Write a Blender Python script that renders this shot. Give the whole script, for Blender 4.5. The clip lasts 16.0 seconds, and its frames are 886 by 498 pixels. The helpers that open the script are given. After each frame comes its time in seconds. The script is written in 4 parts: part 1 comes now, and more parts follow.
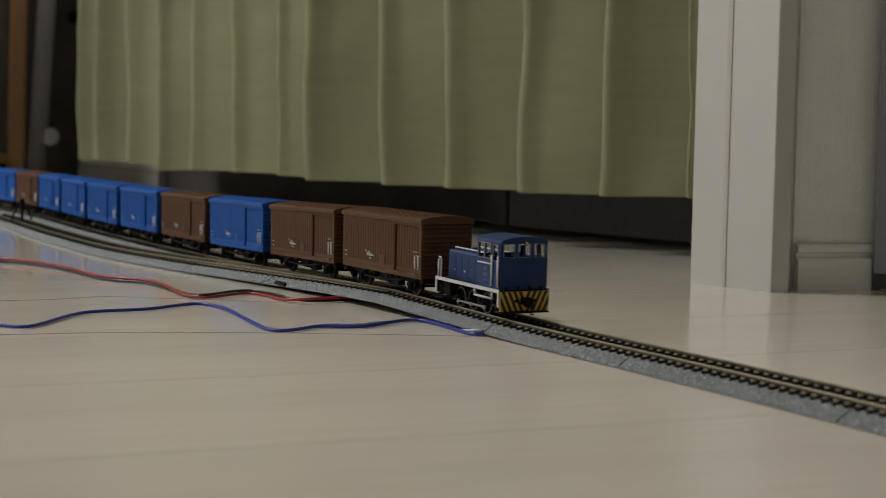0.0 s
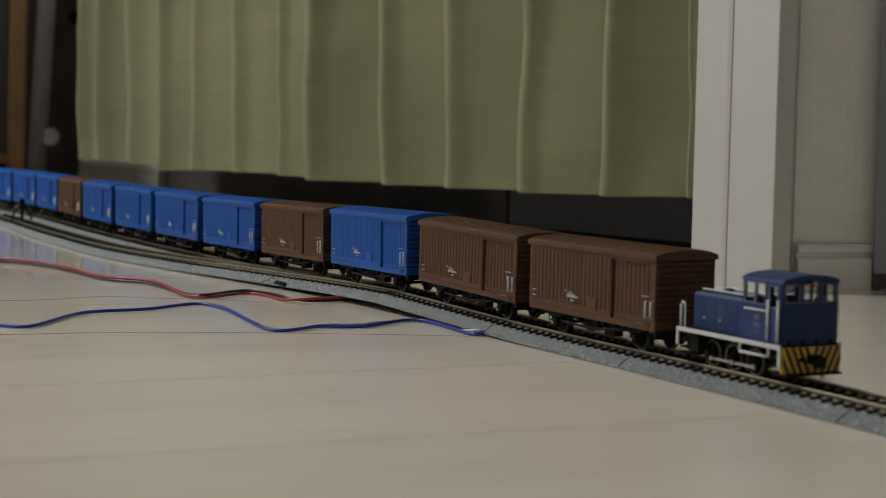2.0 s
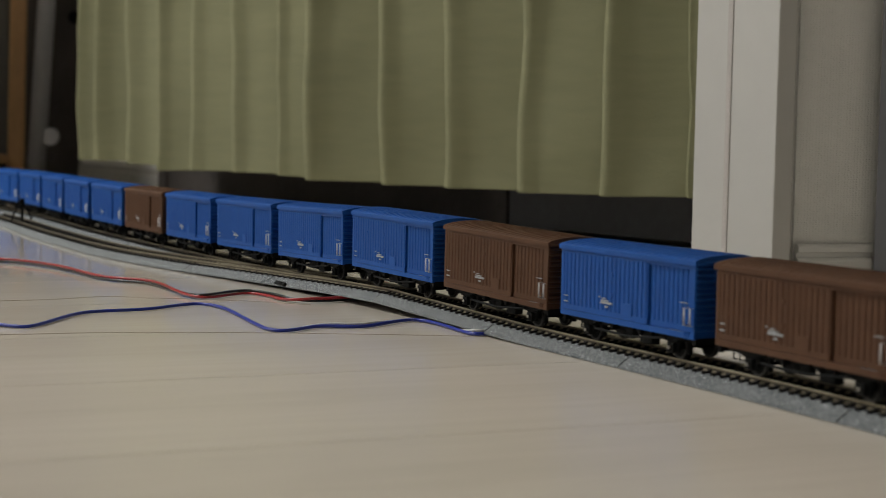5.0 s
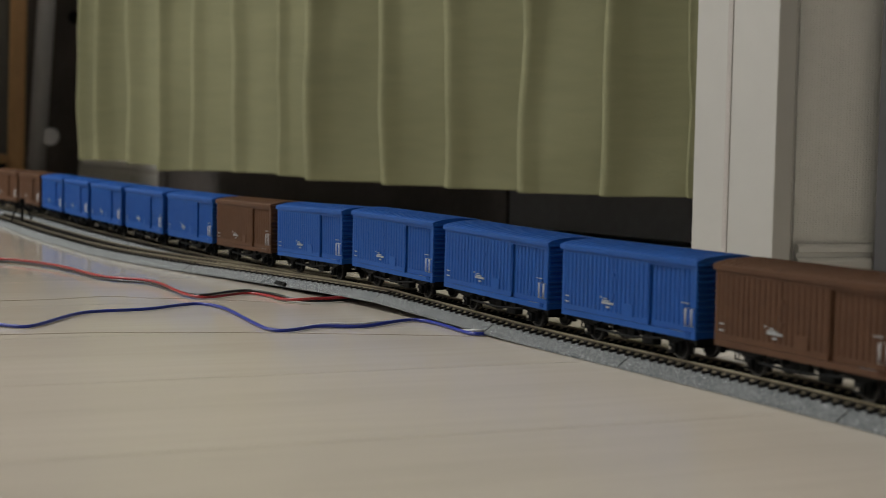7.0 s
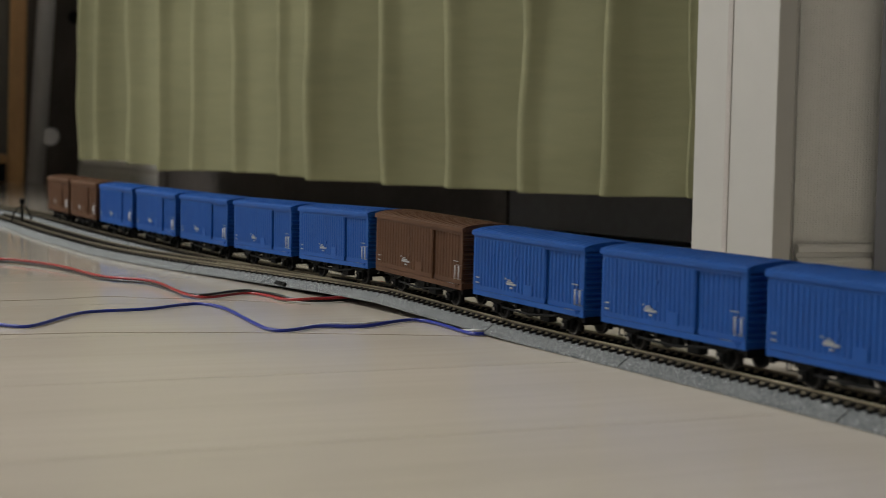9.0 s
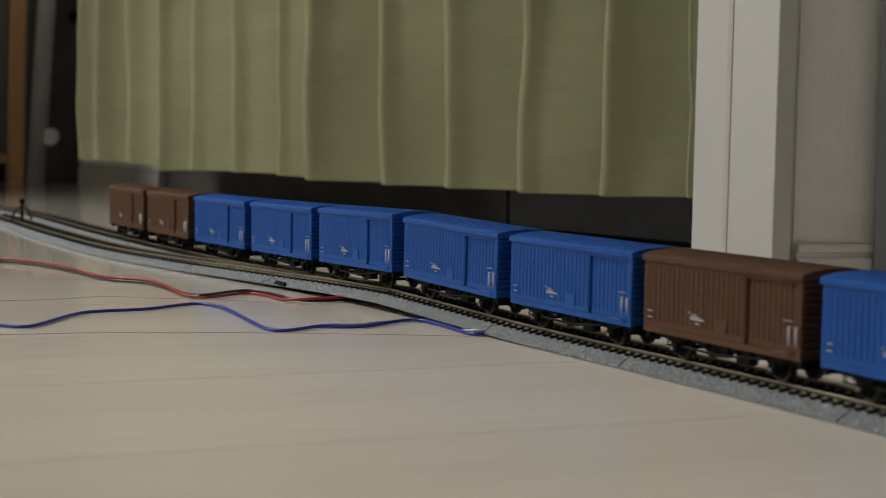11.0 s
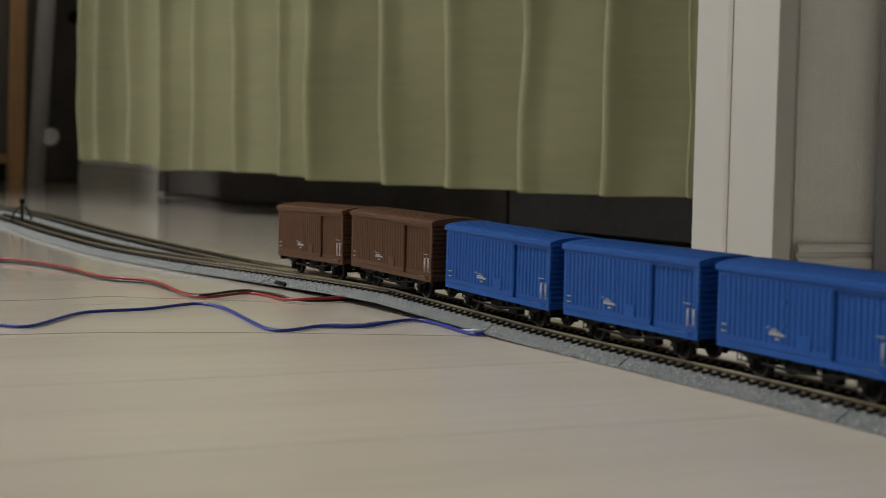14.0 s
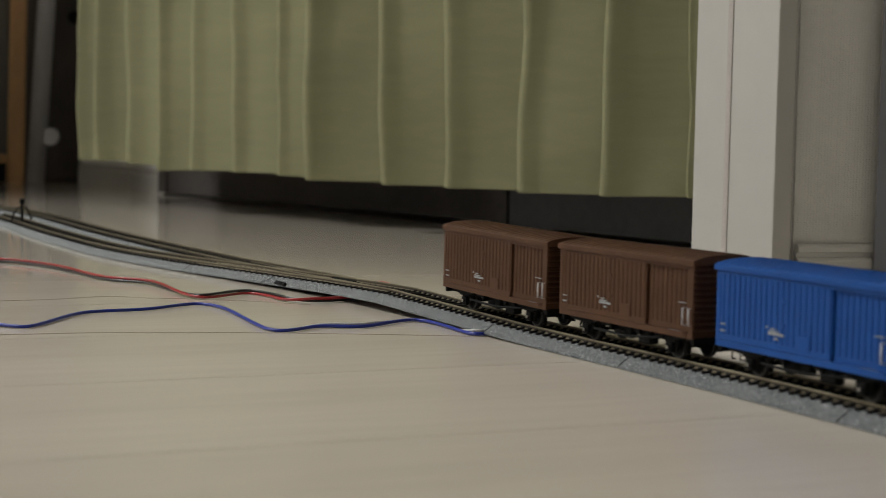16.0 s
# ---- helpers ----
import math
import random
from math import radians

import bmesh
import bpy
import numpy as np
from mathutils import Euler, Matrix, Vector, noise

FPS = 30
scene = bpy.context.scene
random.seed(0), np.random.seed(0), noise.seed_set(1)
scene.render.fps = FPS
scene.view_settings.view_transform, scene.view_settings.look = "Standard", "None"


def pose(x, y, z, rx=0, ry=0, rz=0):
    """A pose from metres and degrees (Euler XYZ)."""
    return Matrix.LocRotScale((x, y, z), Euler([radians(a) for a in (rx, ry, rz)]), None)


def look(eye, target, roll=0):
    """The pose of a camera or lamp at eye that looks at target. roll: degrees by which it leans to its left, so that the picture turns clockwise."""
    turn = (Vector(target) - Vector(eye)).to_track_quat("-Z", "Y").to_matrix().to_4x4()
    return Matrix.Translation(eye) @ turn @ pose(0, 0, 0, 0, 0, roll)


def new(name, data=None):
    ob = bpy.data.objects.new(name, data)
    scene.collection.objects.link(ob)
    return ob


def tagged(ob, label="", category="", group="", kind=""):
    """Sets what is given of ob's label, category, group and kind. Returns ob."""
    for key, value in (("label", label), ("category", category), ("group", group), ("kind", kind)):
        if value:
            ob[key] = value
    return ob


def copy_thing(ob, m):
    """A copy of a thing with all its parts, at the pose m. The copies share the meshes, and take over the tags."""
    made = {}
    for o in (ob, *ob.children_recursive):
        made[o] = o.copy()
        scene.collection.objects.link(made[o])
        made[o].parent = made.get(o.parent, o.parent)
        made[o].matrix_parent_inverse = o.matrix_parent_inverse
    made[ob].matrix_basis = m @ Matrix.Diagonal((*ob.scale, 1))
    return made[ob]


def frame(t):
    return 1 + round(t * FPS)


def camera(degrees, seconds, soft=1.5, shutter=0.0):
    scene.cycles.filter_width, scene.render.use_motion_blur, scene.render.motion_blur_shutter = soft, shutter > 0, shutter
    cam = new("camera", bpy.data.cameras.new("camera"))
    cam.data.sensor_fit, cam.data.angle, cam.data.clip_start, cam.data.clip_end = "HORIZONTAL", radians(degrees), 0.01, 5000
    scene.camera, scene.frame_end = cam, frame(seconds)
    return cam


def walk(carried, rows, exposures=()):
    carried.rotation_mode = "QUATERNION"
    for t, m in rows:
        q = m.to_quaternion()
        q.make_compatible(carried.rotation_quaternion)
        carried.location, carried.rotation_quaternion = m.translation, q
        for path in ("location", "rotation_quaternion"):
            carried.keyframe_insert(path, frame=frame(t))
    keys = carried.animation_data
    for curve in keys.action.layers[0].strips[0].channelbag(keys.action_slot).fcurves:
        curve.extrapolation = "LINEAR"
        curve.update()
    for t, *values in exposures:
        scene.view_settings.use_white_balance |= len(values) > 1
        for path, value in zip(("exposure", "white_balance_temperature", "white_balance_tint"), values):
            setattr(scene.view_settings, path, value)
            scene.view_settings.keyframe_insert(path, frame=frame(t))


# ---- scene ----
cam = camera(32.0, 16.0, 0.75, 0.4)
cam.data.dof.use_dof, cam.data.dof.focus_distance, cam.data.dof.aperture_fstop = True, 0.88, 15.0
EYE = (0.0, 0.0, 0.1034)
AIM = (0.0, math.cos(radians(4.136)), 0.1034 - math.sin(radians(4.136)))
walk(cam, [(0.0, look(EYE, AIM, 1.044)), (16.0, look(EYE, AIM, 1.044))], exposures=[(0.0, -0.13), (1.5, -0.13), (3.0, 0.0), (16.0, 0.0)])

# ---- light: one ceiling lamp in a closed room ----
world = bpy.data.worlds.new("world")
scene.world = world
world.use_nodes = True
world.node_tree.nodes["Background"].inputs[0].default_value = (0.02, 0.02, 0.02, 1)
world.node_tree.nodes["Background"].inputs[1].default_value = 0.2
lamp_data = bpy.data.lights.new("ceiling_lamp_light", "AREA")
lamp_data.shape, lamp_data.size = "DISK", 0.55
lamp_data.energy, lamp_data.color = 71.0, (0.985, 0.995, 0.985)
lamp_light = new("ceiling_lamp_light", lamp_data)
lamp_light.matrix_basis = look((-2.0, 1.45, 2.28), (-2.0, 1.45, 0.0))


# ---- materials ----
def material(name, colour, rough=0.5, metal=0.0, vary=0.12, scale=60.0, bump=0.0, bump_scale=400.0, second=None, coat=0.0,
             stretch=(1, 1, 1), each=0.0, spec=0.5):
    m = bpy.data.materials.new(name)
    m.use_nodes = True
    nt = m.node_tree
    p = nt.nodes["Principled BSDF"]
    p.inputs["Roughness"].default_value = rough
    p.inputs["Metallic"].default_value = metal
    p.inputs["Specular IOR Level"].default_value = spec
    if coat:
        p.inputs["Coat Weight"].default_value = coat
        p.inputs["Coat Roughness"].default_value = 0.25
    co = nt.nodes.new("ShaderNodeTexCoord")
    mp = nt.nodes.new("ShaderNodeMapping")
    mp.inputs["Scale"].default_value = stretch
    nt.links.new(co.outputs["Object"], mp.inputs["Vector"])
    big = nt.nodes.new("ShaderNodeTexNoise")
    big.inputs["Scale"].default_value = scale
    big.inputs["Detail"].default_value = 6
    small = nt.nodes.new("ShaderNodeTexNoise")
    small.inputs["Scale"].default_value = scale * 9
    small.inputs["Detail"].default_value = 3
    for n in (big, small):
        nt.links.new(mp.outputs["Vector"], n.inputs["Vector"])
    add = nt.nodes.new("ShaderNodeMix")
    add.data_type = "FLOAT"
    add.inputs[0].default_value = 0.4
    nt.links.new(big.outputs["Fac"], add.inputs[2])
    nt.links.new(small.outputs["Fac"], add.inputs[3])
    ramp = nt.nodes.new("ShaderNodeValToRGB")
    a = [c * (1 - vary) for c in colour]
    b = list(second) if second else [min(1.0, c * (1 + vary)) for c in colour]
    ramp.color_ramp.elements[0].position, ramp.color_ramp.elements[1].position = 0.35, 0.65
    ramp.color_ramp.elements[0].color, ramp.color_ramp.elements[1].color = (*a, 1), (*b, 1)
    nt.links.new(add.outputs[0], ramp.inputs["Fac"])
    out = ramp.outputs["Color"]
    if each:
        info = nt.nodes.new("ShaderNodeObjectInfo")
        span = nt.nodes.new("ShaderNodeMapRange")
        span.inputs[3].default_value, span.inputs[4].default_value = 1 - each, 1 + each
        nt.links.new(info.outputs["Random"], span.inputs[0])
        hsv = nt.nodes.new("ShaderNodeHueSaturation")
        nt.links.new(span.outputs[0], hsv.inputs["Value"])
        nt.links.new(out, hsv.inputs["Color"])
        out = hsv.outputs["Color"]
    nt.links.new(out, p.inputs["Base Color"])
    if bump:
        grain = nt.nodes.new("ShaderNodeTexNoise")
        grain.inputs["Scale"].default_value = bump_scale
        grain.inputs["Detail"].default_value = 4
        nt.links.new(mp.outputs["Vector"], grain.inputs["Vector"])
        bp = nt.nodes.new("ShaderNodeBump")
        bp.inputs["Strength"].default_value = bump
        bp.inputs["Distance"].default_value = 0.001
        nt.links.new(grain.outputs["Fac"], bp.inputs["Height"])
        nt.links.new(bp.outputs["Normal"], p.inputs["Normal"])
    return m


def ballast_material():
    m = material("roadbed_plastic", (0.16, 0.17, 0.17), 0.75, bump=0.3, bump_scale=2600)
    nt = m.node_tree
    p = nt.nodes["Principled BSDF"]
    co = nt.nodes.new("ShaderNodeTexCoord")
    vor = nt.nodes.new("ShaderNodeTexVoronoi")
    vor.inputs["Scale"].default_value = 3300
    nt.links.new(co.outputs["Object"], vor.inputs["Vector"])
    sep = nt.nodes.new("ShaderNodeSeparateColor")
    nt.links.new(vor.outputs["Color"], sep.inputs["Color"])
    ramp = nt.nodes.new("ShaderNodeValToRGB")
    r = ramp.color_ramp
    r.elements[0].position, r.elements[0].color = 0.0, (0.04, 0.045, 0.05, 1)
    r.elements[1].position, r.elements[1].color = 1.0, (0.72, 0.74, 0.74, 1)
    e = r.elements.new(0.5)
    e.color = (0.115, 0.127, 0.132, 1)
    e = r.elements.new(0.86)
    e.color = (0.20, 0.213, 0.215, 1)
    nt.links.new(sep.outputs["Red"], ramp.inputs["Fac"])
    nt.links.new(ramp.outputs["Color"], p.inputs["Base Color"])
    return m


def wallpaper_material():
    m = material("woven_wallpaper", (0.86, 0.85, 0.815), 0.85, vary=0.04, scale=8)
    nt = m.node_tree
    p = nt.nodes["Principled BSDF"]
    co = nt.nodes.new("ShaderNodeTexCoord")
    mp = nt.nodes.new("ShaderNodeMapping")
    mp.inputs["Scale"].default_value = (1, 1, 1.8)
    vor = nt.nodes.new("ShaderNodeTexVoronoi")
    vor.inputs["Scale"].default_value = 430
    vor.inputs["Randomness"].default_value = 0.35
    bp = nt.nodes.new("ShaderNodeBump")
    bp.inputs["Strength"].default_value, bp.inputs["Distance"].default_value = 0.8, 0.0008
    nt.links.new(co.outputs["Object"], mp.inputs["Vector"])
    nt.links.new(mp.outputs["Vector"], vor.inputs["Vector"])
    nt.links.new(vor.outputs["Distance"], bp.inputs["Height"])
    nt.links.new(bp.outputs["Normal"], p.inputs["Normal"])
    return m


def waxed(m):
    """A wax coat whose gloss sharpens towards glancing angles."""
    nt = m.node_tree
    p = nt.nodes["Principled BSDF"]
    lw = nt.nodes.new("ShaderNodeLayerWeight")
    lw.inputs["Blend"].default_value = 0.5
    for socket, near, far in (("Roughness", 0.27, 0.09), ("Coat Weight", 0.0, 0.7)):
        span = nt.nodes.new("ShaderNodeMapRange")
        span.inputs[1].default_value, span.inputs[2].default_value = 0.85, 0.95
        span.inputs[3].default_value, span.inputs[4].default_value = near, far
        nt.links.new(lw.outputs["Facing"], span.inputs[0])
        nt.links.new(span.outputs[0], p.inputs[socket])
    p.inputs["Coat Roughness"].default_value = 0.07
    return m


FLOOR = material("pale_wood_floor", (0.67, 0.60, 0.505), 0.20, vary=0.025, scale=3.0, second=(0.715, 0.645, 0.55), bump=0.012,
                 bump_scale=60, stretch=(0.5, 5, 1), each=0.035, spec=0.5)
waxed(FLOOR)
SEAM = material("floor_joint", (0.30, 0.24, 0.17), 0.7)
BLUE = material("blue_plastic", (0.010, 0.076, 0.315), 0.5, vary=0.1, scale=90, bump=0.1, bump_scale=2500, spec=0.2)
BROWN = material("brown_plastic", (0.090, 0.042, 0.022), 0.55, vary=0.12, scale=90, bump=0.1, bump_scale=2500, spec=0.2)
NAVY = material("navy_plastic", (0.009, 0.031, 0.112), 0.5, vary=0.12, scale=120, bump=0.1, bump_scale=2500, spec=0.3)
BLACK = material("black_plastic", (0.008, 0.008, 0.008), 0.65, vary=0.3, scale=150, bump=0.15, bump_scale=2000, spec=0.12)
WHITE = material("white_paint", (0.52, 0.52, 0.53), 0.5, vary=0.06, scale=300)
PRINT = material("white_print", (0.32, 0.335, 0.35), 0.6, vary=0.15, scale=900)
YELLOW = material("yellow_paint", (0.72, 0.42, 0.035), 0.5, vary=0.1, scale=250)
STRIPE = material("black_paint", (0.015, 0.015, 0.015), 0.5, vary=0.2, scale=250)
GREYP = material("grey_print", (0.06, 0.075, 0.11), 0.6, vary=0.1, scale=500)
STEEL = material("wheel_steel", (0.30, 0.28, 0.25), 0.4, 0.9, vary=0.2, scale=400)
DULLSTEEL = material("dark_wheel_steel", (0.055, 0.052, 0.05), 0.45, 0.6, vary=0.2, scale=400)
BRASS = material("nickel_rail", (0.26, 0.225, 0.155), 0.42, 0.6, vary=0.2, scale=120)
RAILSIDE = material("brown_rail_side", (0.085, 0.068, 0.046), 0.5, 0.4, vary=0.2, scale=120)
GOLD = material("gold_lamp_ring", (0.7, 0.5, 0.2), 0.25, 1.0, vary=0.05)
TIE = material("dark_sleeper", (0.014, 0.012, 0.011), 0.65, vary=0.3, scale=500, bump=0.2, bump_scale=2500, spec=0.2)
BALLAST = ballast_material()
CURTAIN = material("sage_curtain_cloth", (0.228, 0.226, 0.134), 0.9, vary=0.06, scale=9, second=(0.252, 0.249, 0.148), bump=0.45,
                   bump_scale=800, stretch=(0.3, 0.3, 1.5), spec=0.15)
CAULK = material("pinkish_caulk", (0.46, 0.425, 0.405), 0.7, vary=0.08, scale=60)
# two whites carry the lighting: darkened for lamp-lit casing, lightened for the unlit baseboard
TRIM_DIMMED = material("white_trim_dimmed", (0.50, 0.49, 0.465), 0.42, vary=0.03, scale=6, bump=0.04, bump_scale=200)
BASE_LIFTED = material("white_baseboard_lifted", (0.80, 0.79, 0.76), 0.45, vary=0.03, scale=6, bump=0.04, bump_scale=200)
PAPER = wallpaper_material()
PLAIN = material("plain_wall_paint", (0.81, 0.80, 0.77), 0.85, vary=0.04, scale=5, bump=0.1, bump_scale=300)
DARK = material("dark_panel", (0.11, 0.11, 0.118), 0.6, vary=0.15, scale=10, bump=0.05, spec=0.3)
DARKB = material("dark_brown_board", (0.080, 0.070, 0.066), 0.6, vary=0.2, scale=10, spec=0.3)
RIM = material("pale_window_rim", (0.16, 0.18, 0.23), 0.45, vary=0.08, scale=400)
WOOD = material("orange_wood", (0.46, 0.26, 0.11), 0.5, vary=0.2, scale=9, stretch=(6, 6, 0.6), bump=0.1, bump_scale=80)
GREYMETAL = material("grey_painted_metal", (0.42, 0.42, 0.45), 0.45, 0.2, vary=0.08, scale=14)
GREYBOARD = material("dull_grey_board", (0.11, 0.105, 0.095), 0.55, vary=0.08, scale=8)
DOORGREY = material("blue_grey_door", (0.25, 0.26, 0.30), 0.5, vary=0.06, scale=8)
BLUEWIRE = material("blue_wire_sleeve", (0.018, 0.036, 0.31), 0.32, vary=0.06, scale=200)
WHITEWIRE = material("white_wire_sleeve", (0.68, 0.67, 0.65), 0.35, vary=0.05, scale=200)
REDWIRE = material("red_wire_sleeve", (0.32, 0.013, 0.017), 0.32, vary=0.06, scale=200)
THREAD = material("dark_thread", (0.30, 0.24, 0.18), 0.8)
BLACKWIRE = material("black_wire_sleeve", (0.012, 0.012, 0.013), 0.32, vary=0.1, scale=200)


def glass_material():
    m = bpy.data.materials.new("cab_glass")
    m.use_nodes = True
    p = m.node_tree.nodes["Principled BSDF"]
    p.inputs["Base Color"].default_value = (0.95, 0.97, 0.97, 1)
    p.inputs["Roughness"].default_value = 0.03
    p.inputs["Transmission Weight"].default_value = 1.0
    p.inputs["IOR"].default_value = 1.1
    return m


GLASS = glass_material()


# ---- mesh helpers ----
def box(bm, x0, x1, y0, y1, z0, z1, bevel=0.0):
    vs = [bm.verts.new((x, y, z)) for x in (x0, x1) for y in (y0, y1) for z in (z0, z1)]
    fs = [bm.faces.new([vs[i] for i in f]) for f in
          ((0, 1, 3, 2), (4, 6, 7, 5), (0, 4, 5, 1), (2, 3, 7, 6), (0, 2, 6, 4), (1, 5, 7, 3))]
    if bevel:
        bmesh.ops.bevel(bm, geom=list({e for f in fs for e in f.edges}), offset=bevel, segments=2, profile=0.5, affect="EDGES")


def cyl(bm, a, b, r, n=12, r2=None):
    """A closed round bar from a to b."""
    a, b = Vector(a), Vector(b)
    q = (b - a).to_track_quat("Z", "Y")
    rings = []
    for p, rad in ((a, r), (b, r if r2 is None else r2)):
        rings.append([bm.verts.new(p + q @ Vector((rad * math.cos(2 * math.pi * i / n), rad * math.sin(2 * math.pi * i / n), 0)))
                      for i in range(n)])
    for i in range(n):
        j = (i + 1) % n
        f = bm.faces.new((rings[0][i], rings[0][j], rings[1][j], rings[1][i]))
        f.smooth = True
    bm.faces.new(rings[0][::-1])
    bm.faces.new(rings[1])


def tube(bm, pts, r, n=8):
    """A round bar along a line of points."""
    pts = [Vector(p) for p in pts]
    rings = []
    for i, p in enumerate(pts):
        d = (pts[min(i + 1, len(pts) - 1)] - pts[max(i - 1, 0)]).normalized()
        up = Vector((0, 0, 1)) if abs(d.z) < 0.9 else Vector((1, 0, 0))
        s = d.cross(up).normalized()
        u = s.cross(d)
        rings.append([bm.verts.new(p + r * (math.cos(2 * math.pi * k / n) * s + math.sin(2 * math.pi * k / n) * u)) for k in range(n)])
    for a, b in zip(rings, rings[1:]):
        for k in range(n):
            f = bm.faces.new((a[k], a[(k + 1) % n], b[(k + 1) % n], b[k]))
            f.smooth = True
    bm.faces.new(rings[0][::-1])
    bm.faces.new(rings[-1])


def prism(bm, foot, z0, z1):
    """An upright block over a footprint."""
    lo = [bm.verts.new((x, y, z0)) for x, y in foot]
    hi = [bm.verts.new((x, y, z1)) for x, y in foot]
    n = len(foot)
    for i in range(n):
        bm.faces.new((lo[i], lo[(i + 1) % n], hi[(i + 1) % n], hi[i]))
    bm.faces.new(lo[::-1])
    bm.faces.new(hi)


def sweep(bm, rings, closed=True, caps=True, smooth=False):
    vs = [[bm.verts.new(p) for p in ring] for ring in rings]
    n = len(vs[0])
    for a, b in zip(vs, vs[1:]):
        for k in range(n if closed else n - 1):
            f = bm.faces.new((a[k], a[(k + 1) % n], b[(k + 1) % n], b[k]))
            f.smooth = smooth
    if caps and closed:
        bm.faces.new(vs[0][::-1])
        bm.faces.new(vs[-1])


def part(name, bm, mat, parent=None, label=""):
    bmesh.ops.recalc_face_normals(bm, faces=bm.faces[:])
    me = bpy.data.meshes.new(name)
    bm.to_mesh(me)
    bm.free()
    me.materials.append(mat)
    ob = new(name, me)
    if parent:
        ob.parent = parent
    return tagged(ob, label)


def spline(pts, per=8):
    """A smooth line through points."""
    pts = [Vector(p) for p in pts]
    pts = [2 * pts[0] - pts[1]] + pts + [2 * pts[-1] - pts[-2]]
    out = []
    for a, b, c, d in zip(pts, pts[1:], pts[2:], pts[3:]):
        for i in range(per):
            t = i / per
            out.append(0.5 * (2 * b + (c - a) * t + (2 * a - 5 * b + 4 * c - d) * t * t + (3 * b - a - 3 * c + d) * t ** 3))
    return out + [pts[-2]]


# ---- the line of the track ----
RAIL_TOP = 0.0082
STEP = 0.005
ARC = np.arange(-2.6, 2.3 + STEP / 2, STEP)
BEND = np.interp(ARC, (-2.6, -1.48, -1.39, -1.32, -1.17, -1.03, -0.88, -0.74, -0.59, -0.45, -0.30, -0.16, -0.01, 0.13, 0.28, 0.42, 2.3),
                 (-2.6, -2.6, -1.18, -1.15, -0.71, -0.23, 0.17, 0.22, 0.01, 0.11, -0.10, 0.07, -0.02, -0.23, -0.30, -0.37, -0.37))
HEAD = np.concatenate([[0], np.cumsum((BEND[1:] + BEND[:-1]) / 2 * STEP)])
HEAD += -1.0689 - np.interp(0.0, ARC, HEAD)
_mid = (HEAD[1:] + HEAD[:-1]) / 2
WAY_X = np.concatenate([[0], np.cumsum(np.cos(_mid) * STEP)])
WAY_Y = np.concatenate([[0], np.cumsum(np.sin(_mid) * STEP)])
WAY_X += 0.0548 - np.interp(0.0, ARC, WAY_X)
WAY_Y += 0.7840 - np.interp(0.0, ARC, WAY_Y)


def rise(s):
    """How far the loosely laid joint lifts the rails."""
    return float(np.interp(s, (-0.59, -0.45, -0.30, -0.16, -0.01, 0.05), (0, 0.0003, 0.0018, 0.0041, 0.0005, 0)))


def siding(s):
    """The sideways distance of the siding from the running line."""
    x = min(1.0, max(0.0, (-0.175 - s) / 0.47))
    return 0.047 * (3 * x * x - 2 * x ** 3)


def on_track(s, w=0.0, z=0.0):
    """A point by its distance along the line, w metres to the line's right, z above the rails."""
    h = float(np.interp(s, ARC, HEAD))
    return Vector((float(np.interp(s, ARC, WAY_X)) + math.sin(h) * w, float(np.interp(s, ARC, WAY_Y)) - math.cos(h) * w,
                   RAIL_TOP + rise(s) + z))


def heading(s):
    return float(np.interp(s, ARC, HEAD))


def carriage_pose(s, base):
    a, b = on_track(s - base / 2), on_track(s + base / 2)
    d = b - a
    turn = Euler((0, -math.atan2(d.z, math.hypot(d.x, d.y)), math.atan2(d.y, d.x)))
    return Matrix.LocRotScale((a + b) / 2, turn, None)


# the distance that the first wagon's middle has reached, by the second
RUN = ((0.0, -0.1628), (0.5, -0.1053), (1.0, -0.0440), (1.5, 0.0104), (2.0, 0.0585), (2.5, 0.1036), (3.0, 0.1481), (3.5, 0.1912),
       (4.0, 0.2317), (6.5, 0.4994), (7.0, 0.5641), (7.5, 0.6305), (8.0, 0.6975), (8.5, 0.7664), (9.0, 0.8353), (11.5, 1.1771),
       (12.0, 1.2483), (12.5, 1.3198), (13.0, 1.3890), (13.5, 1.4545), (14.0, 1.5150), (14.5, 1.5741), (15.0, 1.6349),
       (15.5, 1.6946), (16.0, 1.7517))


def reached(t):
    """RUN as a smooth curve."""
    i = max(j for j in range(len(RUN) - 1) if RUN[j][0] <= t or j == 0)
    def slope(j):
        a, b = RUN[max(j - 1, 0)], RUN[min(j + 1, len(RUN) - 1)]
        if 0 < j < len(RUN) - 1:
            c = RUN[j]
            h0, h1 = c[0] - a[0], b[0] - c[0]
            return ((c[1] - a[1]) / h0 * h1 + (b[1] - c[1]) / h1 * h0) / (h0 + h1)
        return (b[1] - a[1]) / (b[0] - a[0])
    (t0, s0), (t1, s1) = RUN[i], RUN[i + 1]
    h = t1 - t0
    x = (t - t0) / h
    return ((2 * x ** 3 - 3 * x * x + 1) * s0 + (x ** 3 - 2 * x * x + x) * h * slope(i)
            + (3 * x * x - 2 * x ** 3) * s1 + (x ** 3 - x * x) * h * slope(i + 1))


